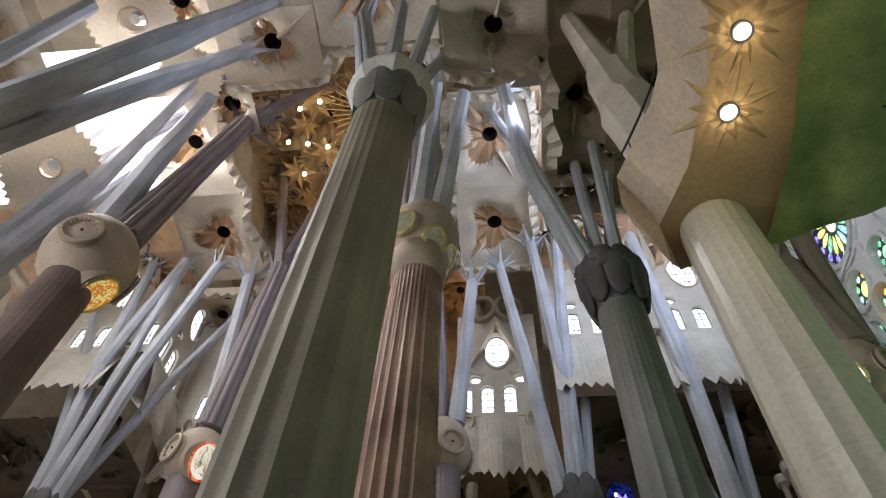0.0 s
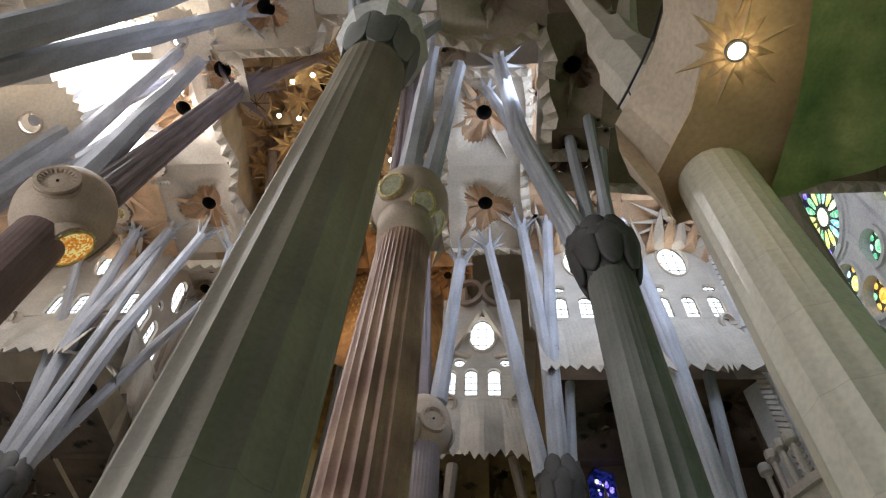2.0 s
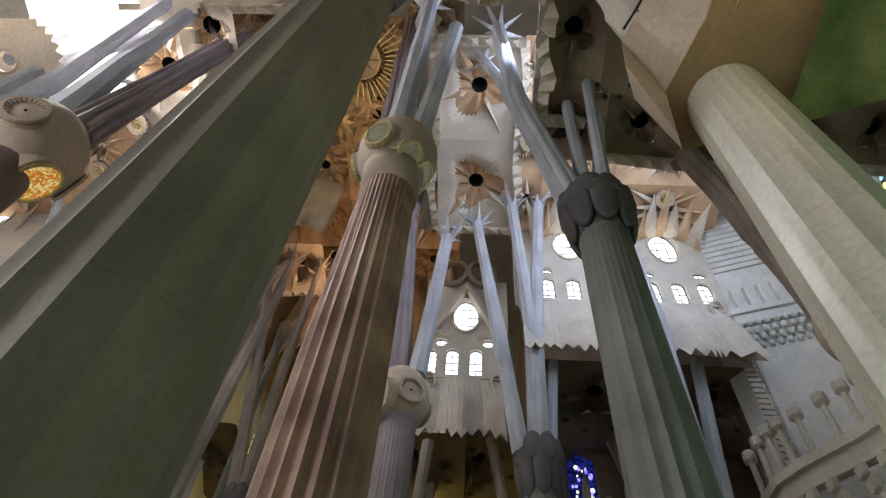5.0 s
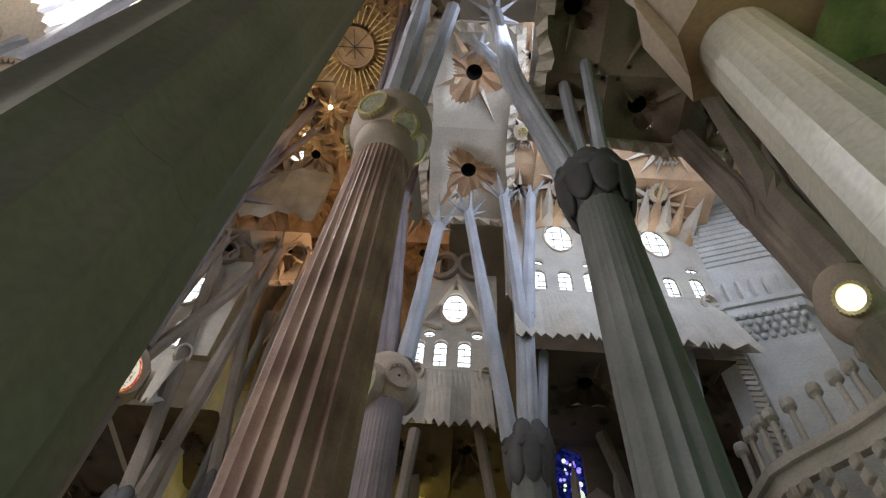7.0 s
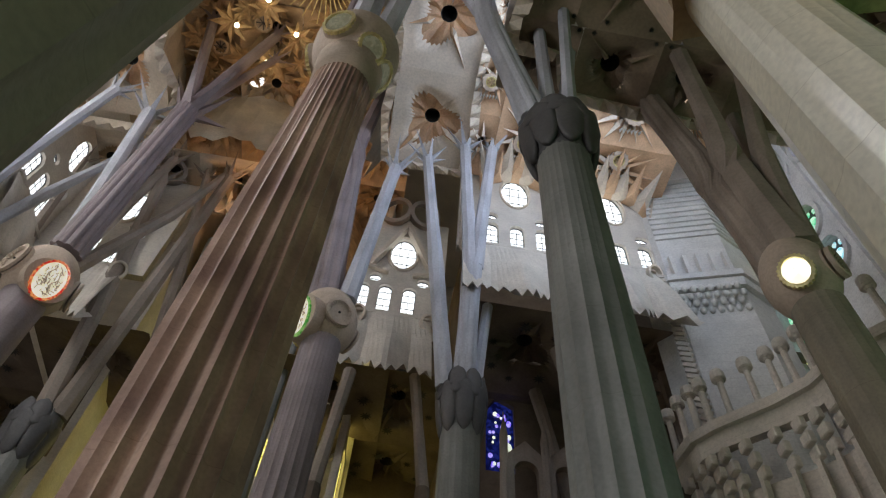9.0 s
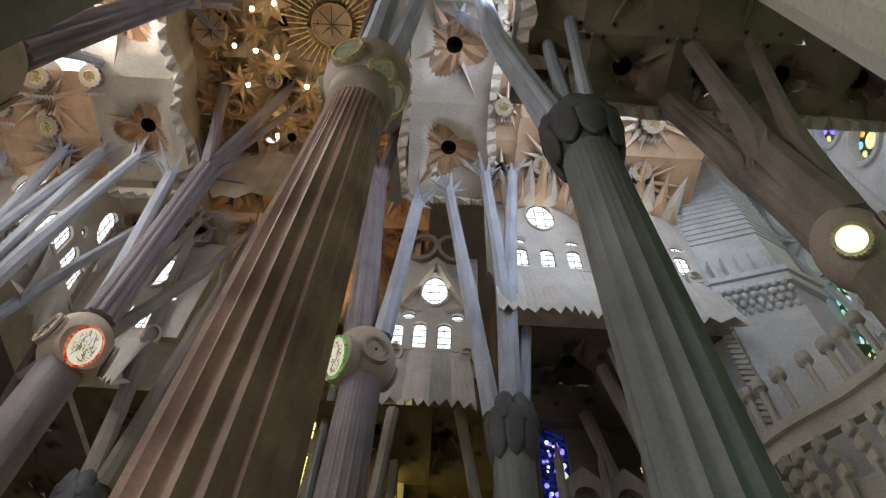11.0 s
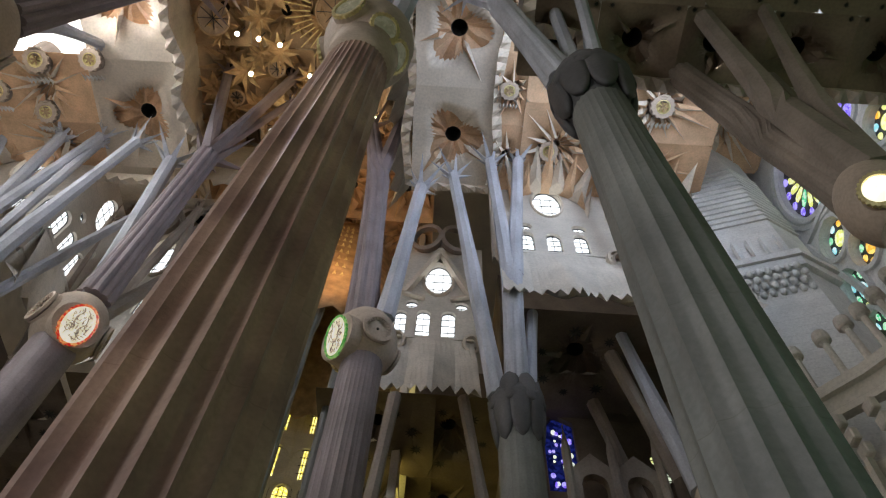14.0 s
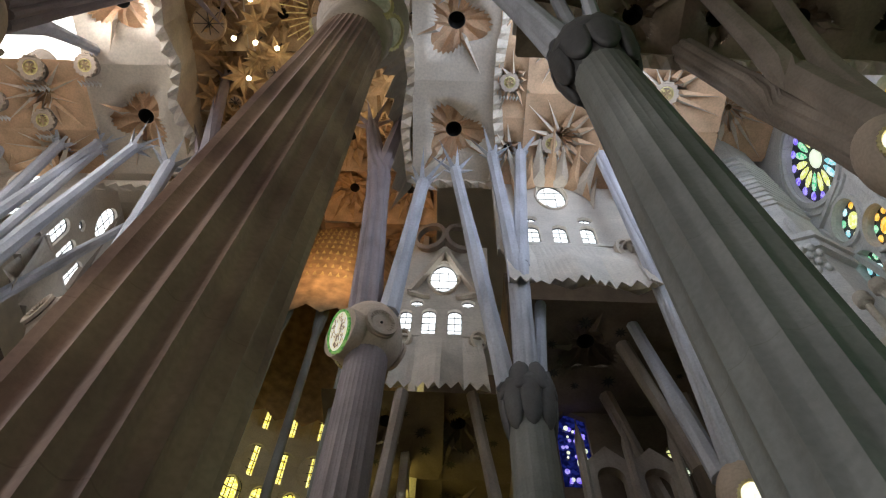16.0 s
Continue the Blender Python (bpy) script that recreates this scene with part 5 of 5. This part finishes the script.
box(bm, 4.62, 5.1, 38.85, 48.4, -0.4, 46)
tagged(part("wall_chapel_side", bm, DUSK, at=(4.8, 43, 0)), "side wall of the ambulatory, shade put into its brown", "wall", "", "structure")
tagged(w, "ambulatory wall, shade put into its brown", "wall", "", "structure")

# carved aedicule in the ambulatory
# BROWN gives the aedicule the ambulatory's shade by colour
aed = thing("stone_aedicule", (9.4, 35.5, FLOOR_Z), "carved stone aedicule with small arches in the ambulatory", "aedicule")
for z0 in (16.0, 21.0):
    for k in range(2):
        x = 8.3 + k * 2.2
        w = 2.1
        pl = plate([[(x - w / 2, z0), (x + w / 2, z0), (x + w / 2, z0 + 3.4), (x, z0 + 4.4), (x - w / 2, z0 + 3.4)], arch_loop(x, z0 + 0.5, 1.3, 2.6)], flat_y(35.2), 0.5, BROWN, "arched_panel", None)
        pl.parent = aed
        pl.location = -Vector(aed.location)
for x in (7.1, 9.4, 11.7):
    part("post", limb_mesh([(x, 35.3, FLOOR_Z), (x, 35.3, 16), (x, 35.2, 25.6), (x, 35.2, 27.2)], [0.3, 0.26, 0.24, 0.05], 8), BROWN, aed)
bm = bmesh.new()
box(bm, 6.9, 11.9, 34.9, 36.0, 20.4, 20.9)
part("cornice", bm, BROWN, aed)

# ---------------------------------------------------------------- lamps and bosses of the vaults


def vault_boss(x, y, z, r, label):
    """A toothed stone wheel with a gilded heart, before a solid brown stub that stands for a shaded hole."""
    b = thing("vault_boss", (x, y, z), label, "boss", "gilded vault bosses")
    way = (0.001, -0.35, -1)
    part("toothed_ring", oval_ring((x, y, z), way, r * 0.62, r * 0.62, r * 0.30, 0.09, 0, 28, 0.5), KNOT, b, "toothed pale stone ring")
    part("gilded_ring", oval_ring((x, y, z - 0.06), way, r * 0.50, r * 0.50, r * 0.10, 0.06, 0, 24), RIMGOLD, b)
    part("gilded_dish", oval_disc((x, y, z + 0.02), way, r * 0.64, r * 0.64, 0, 24, -0.05), RIMGOLD, b, "gilded dish")
    c, n, u, v = disc_frame((x, y, z - 0.08), way)
    bm = bmesh.new()
    for i in range(3):
        t = math.pi * i / 3 + r
        d = u * (r * 0.42 * math.cos(t)) + v * (r * 0.42 * math.sin(t))
        beam_box(bm, c - d, c + d, 0.10, 0.06)
    part("star_ornament", bm, GOLD, b)
    for i in range(6):
        bm = bmesh.new()
        px = x + (i - 2.5) * r * 0.34
        q = [bm.verts.new(p) for p in ((px - r * 0.15, y + r * 1.7, z + 0.12), (px + r * 0.15, y + r * 1.7, z + 0.12), (px, y + r * 2.0, z + 0.05), (px, y + r * 1.2, z - 0.32))]
        for f3 in ((0, 1, 3), (1, 2, 3), (2, 0, 3), (0, 2, 1)):
            bm.faces.new([q[t] for t in f3])
        part("tooth", bm, WHITE, b)
    part("recess_stub", limb_mesh([(x, y + 0.12, z + 0.12), (x, y + 0.12, 46.4)], [r * 1.0, r * 1.12], 24), BROWN, b, "dark round stub behind the wheel")
    return b


for x, y, z, r in ((3.9, 22.7, 44.2, 0.62), (6.96, 26.8, 44.3, 0.66), (7.0, 28.5, 44.3, 0.5), (14.0, 23.2, 44.3, 0.78), (13.9, 26.8, 44.3, 0.7),
                   (-23.8, 22.5, 44.9, 0.75), (-27.4, 22.7, 44.8, 0.85), (-27.6, 26.3, 44.8, 0.75), (-30.6, 25.0, 44.8, 0.75)):
    vault_boss(x, y, z, r, "toothed stone wheel boss with a gilded heart under the vault")

LAMPS = [(-11.1, 15.2), (-13.9, 19.6), (-15.7, 20.1), (-17.4, 23.1), (-15.7, 23.4), (-14.0, 23.8), (-16.6, 26.3), (-14.1, 29.0), (-11.7, 26.2), (-8.0, 27.6), (-6.0, 24.0), (-9.0, 30.2), (-6.3, 29.6), (-4.6, 26.8)]
for x, y in LAMPS:
    b = thing("vault_lamp", (x, y, 57), "small warm lamp in the crossing vault", "lamp", "crossing vault lamps")
    part("globe", ellipsoid((x, y, 55.9), 0.2, 0.2, 0.26, 12, 8), BULB, b, "glowing warm globe", smooth=True)
    part("stem", limb_mesh([(x, y, 56.1), (x, y, 59.0)], [0.05, 0.05], 8), LEAD, b)
for x, y, z, r, m in ((-19.4, 22.1, 56.4, 1.25, MILK), (-9.5, 21.1, 56.4, 1.5, WARM), (-14.6, 26.0, 56.6, 0.6, MILK), (-15.2, 31.0, 56.6, 0.7, DAY), (-18.2, 28.6, 56.5, 0.55, MILK)):
    b = thing("vault_oculus", (x, y, z), "ribbed round oculus in the crossing vault", "oculus", "crossing oculi")
    part("rim", oval_ring((x, y, z), (0.001, -0.2, -1), r, r, 0.14, 0.1, 0, 36), WARM, b)
    part("dish", oval_disc((x, y, z), (0.001, -0.2, -1), r, r, -0.05, 32, -0.3), m if m is not MILK else KNOT, b)
    bm = bmesh.new()
    for i in range(8):
        t = math.pi * 2 * i / 8
        beam_box(bm, (x, y, z + 0.02), (x + r * math.cos(t), y + r * math.sin(t), z - 0.02), 0.06, 0.06)
    part("ribs", bm, LEAD, b)
# rays of gilding round the central oculus
b = thing("gilded_rays", (-9.5, 21.4, 56.4), "gilded sun rays round the central oculus", "ornament")
for i in range(40):
    t = 2 * math.pi * i / 40
    bm = bmesh.new()
    r0, r1 = 2.0, 3.6 + 0.5 * (i % 2)
    beam_box(bm, (-9.5 + r0 * math.cos(t), 21.1 + r0 * math.sin(t), 56.35), (-9.5 + r1 * math.cos(t), 21.1 + r1 * math.sin(t), 56.3), 0.09, 0.05)
    part("ray", bm, RIMGOLD, b)
warm_lamp = new("crossing_lamps_light", bpy.data.lights.new("crossing_lamps_light", "AREA"))
warm_lamp.data.shape, warm_lamp.data.size, warm_lamp.data.energy, warm_lamp.data.color = "DISK", 12, 200, (1.0, 0.80, 0.54)
warm_lamp.matrix_world = look((-11, 23, 50.5), (-11, 23.2, 60))
# added lamp without a fixture, to light the dome's front orange
apse_fill = new("apse_orange_fill", bpy.data.lights.new("apse_orange_fill", "AREA"))
apse_fill.data.shape, apse_fill.data.size, apse_fill.data.energy, apse_fill.data.color = "DISK", 2, 800, (1.0, 0.55, 0.25)
apse_fill.matrix_world = look((-8, 34.5, 44), (-9.5, 39, 52))

# skylight
win_id[0] += 1
sk = thing("window_%d" % win_id[0], (-26, 15, 47), "large bright skylight over the far transept", "skylight", "", "structure")
bm = bmesh.new()
box(bm, -41, -24.25, 11.5, 23.0, 47.0, 47.1)
part("pane", bm, SKYPANE, sk)
bm = bmesh.new()
box(bm, -24.25, -19.6, 11.5, 14.65, 47.0, 47.1)
part("pane", bm, SKYPANE, sk)

# toothed edges of the vaults
fr = random.Random(21)
for nm, line, zt, dr, tw in (("vault_edge", [(-1.7, 9.9), (0.7, 10.4), (2.8, 9.7)], 32.0, 1.3, 0.3), ("vault_edge", [(2.8, 9.7), (3.5, 10.9), (3.1, 12.0), (3.5, 13.7), (3.3, 15.6)], 31.9, 1.2, 0.3),
                             ("vault_edge", [(3.2, 15.8), (5.8, 15.9), (6.3, 17.6), (9.5, 17.9), (12.5, 17.9), (25, 17.9)], 31.9, 0.9, 0.35),
                             ("vault_edge", [(-2.3, 15.7), (3.2, 15.7)], 44.2, 1.0, 0.35), ("vault_edge", [(-2.3, 29.9), (3.1, 29.9)], 44.9, 0.9, 0.35), ("vault_edge", [(-2.4, 15.8), (-2.7, 19.0), (-2.3, 22.7), (-2.8, 26.0), (-2.4, 29.8)], 45.0, 1.1, 0.35), ("vault_edge", [(3.15, 29.8), (3.4, 26.4), (3.0, 22.7), (3.4, 19.2), (3.15, 15.8)], 45.0, 0.9, 0.35), 
                             ("vault_edge", [(-26, 38.4), (-18, 38.8), (-12.2, 38.4)], 47.8, 1.2, 0.4), ("vault_edge", [(-25, 30.6), (-18, 30.6)], 44.6, 1.2, 0.4), ("vault_edge", [(-17.0, 14.3), (-10.4, 14.2), (-9.8, 12.4), (-2.6, 12.3)], 45.4, 1.1, 0.4), ("vault_edge", [(-18.3, 30.2), (-17.5, 27.4), (-18.5, 24.6), (-17.7, 22.2), (-18.5, 19.8), (-18.1, 16.6)], 45.5, 1.0, 0.4)):
    e = thing(nm, (line[0][0], line[0][1], zt), "pale stone vault edge cut into pointed teeth", "vault edge", "toothed vault edges")
    frill("toothed_edge", line, zt, dr * 1.35, tw * 1.2, 0.3, PALE, fr, e, 3, 0.36)

# coloured panes of the ambulatory
win_id[0] += 1
b = thing("window_%d" % win_id[0], (7.6, 38.4, 25.4), "tall blue stained-glass window in the dark ambulatory", "window", "", "structure")
bm = bmesh.new()
bm.faces.new([bm.verts.new((x, 38.55, z)) for x, z in holes[0]])
part("pane", bm, BLUE, b)
rb = random.Random(4)
for k in range(30):
    x, z, r = rb.uniform(6.95, 8.3), rb.uniform(25.7, 30.0), rb.uniform(0.07, 0.17)
    part("roundel", oval_disc((x, 38.48, z), (0, -1, 0), r, r * 1.3, 0, 12), STAINED["violet" if k % 3 else "white"], b)
part("roundel", oval_disc((8.0, 38.47, 27.3), (0, -1, 0), 0.36, 0.5, 0, 20), STAINED["white"], b, "large pale roundel")
for hl, kind in ((holes[1], "lemon"), (holes[2], "white"), (holes[3], "green"), (holes[4], "orange")):
    win_id[0] += 1
    glazed("window_%d" % win_id[0], hl, flat_y(38.2), 0.3, STAINED[kind], (2, 3), None, "small coloured ambulatory window")
for x0, y0, z0, x1, y1, z1, r in ((3.0, 36, 22, 1.9, 36, 29.6, 0.36), (9.3, 36, 29.9, 10.9, 36, 22, 0.4), (-2.3, 34, 20, -1.8, 34, 27.4, 0.36), (11.6, 33, 22, 9.9, 33, 30.6, 0.4), (14.6, 36, 14, 13.6, 36, 30, 0.4), (17.0, 34, 14, 16.4, 33, 30, 0.42)):
    b = thing("leaning_strut", (x0, y0, min(z0, z1)), "leaning stone strut in the dark ambulatory", "strut", "ambulatory struts")
    low = (x0, y0, z0) if z0 < z1 else (x1, y1, z1)
    # strut and pier take the darker stones that hold the shade
    part("shaft", limb_mesh([(x0, y0, z0), ((x0 + x1) / 2, (y0 + y1) / 2, (z0 + z1) / 2), (x1, y1, z1)], [r, r * 0.85, r], 8), BROWN, b)
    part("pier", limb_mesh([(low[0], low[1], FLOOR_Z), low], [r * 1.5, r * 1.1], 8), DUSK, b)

# toothed round canopies beside the skylight
for c, nrm, hole_r, wide in (((-24.6, 14.9, 35.0), (0.35, -0.35, -1), 0.6, 1.9), ((-22.0, 9.3, 44.6), (0.3, 0.1, -1), 0.9, 1.7), ((-19.2, 13.2, 44.2), (0.2, -0.2, -1), 0.5, 1.4), ((-29.0, 18.5, 40.0), (0.35, -0.2, -1), 0.6, 1.9)):
    b = thing("toothed_canopy", c, "pale round stone canopy with a toothed rim beside the skylight", "canopy", "toothed canopies")
    part("disc", oval_ring(c, nrm, hole_r, hole_r, wide, 0.14, 0, 64, 0.16), PALE, b)
    part("oculus_rim", oval_ring(c, nrm, hole_r * 0.9, hole_r * 0.9, 0.12, 0.24, 0, 32), KNOT, b, "raised rim of the opening")
    part("hanger", limb_mesh([(c[0], c[1], c[2] + 0.3), (c[0] - 0.6, c[1] + 0.4, 47.0)], [0.35, 0.5], 8), LIMB, b)
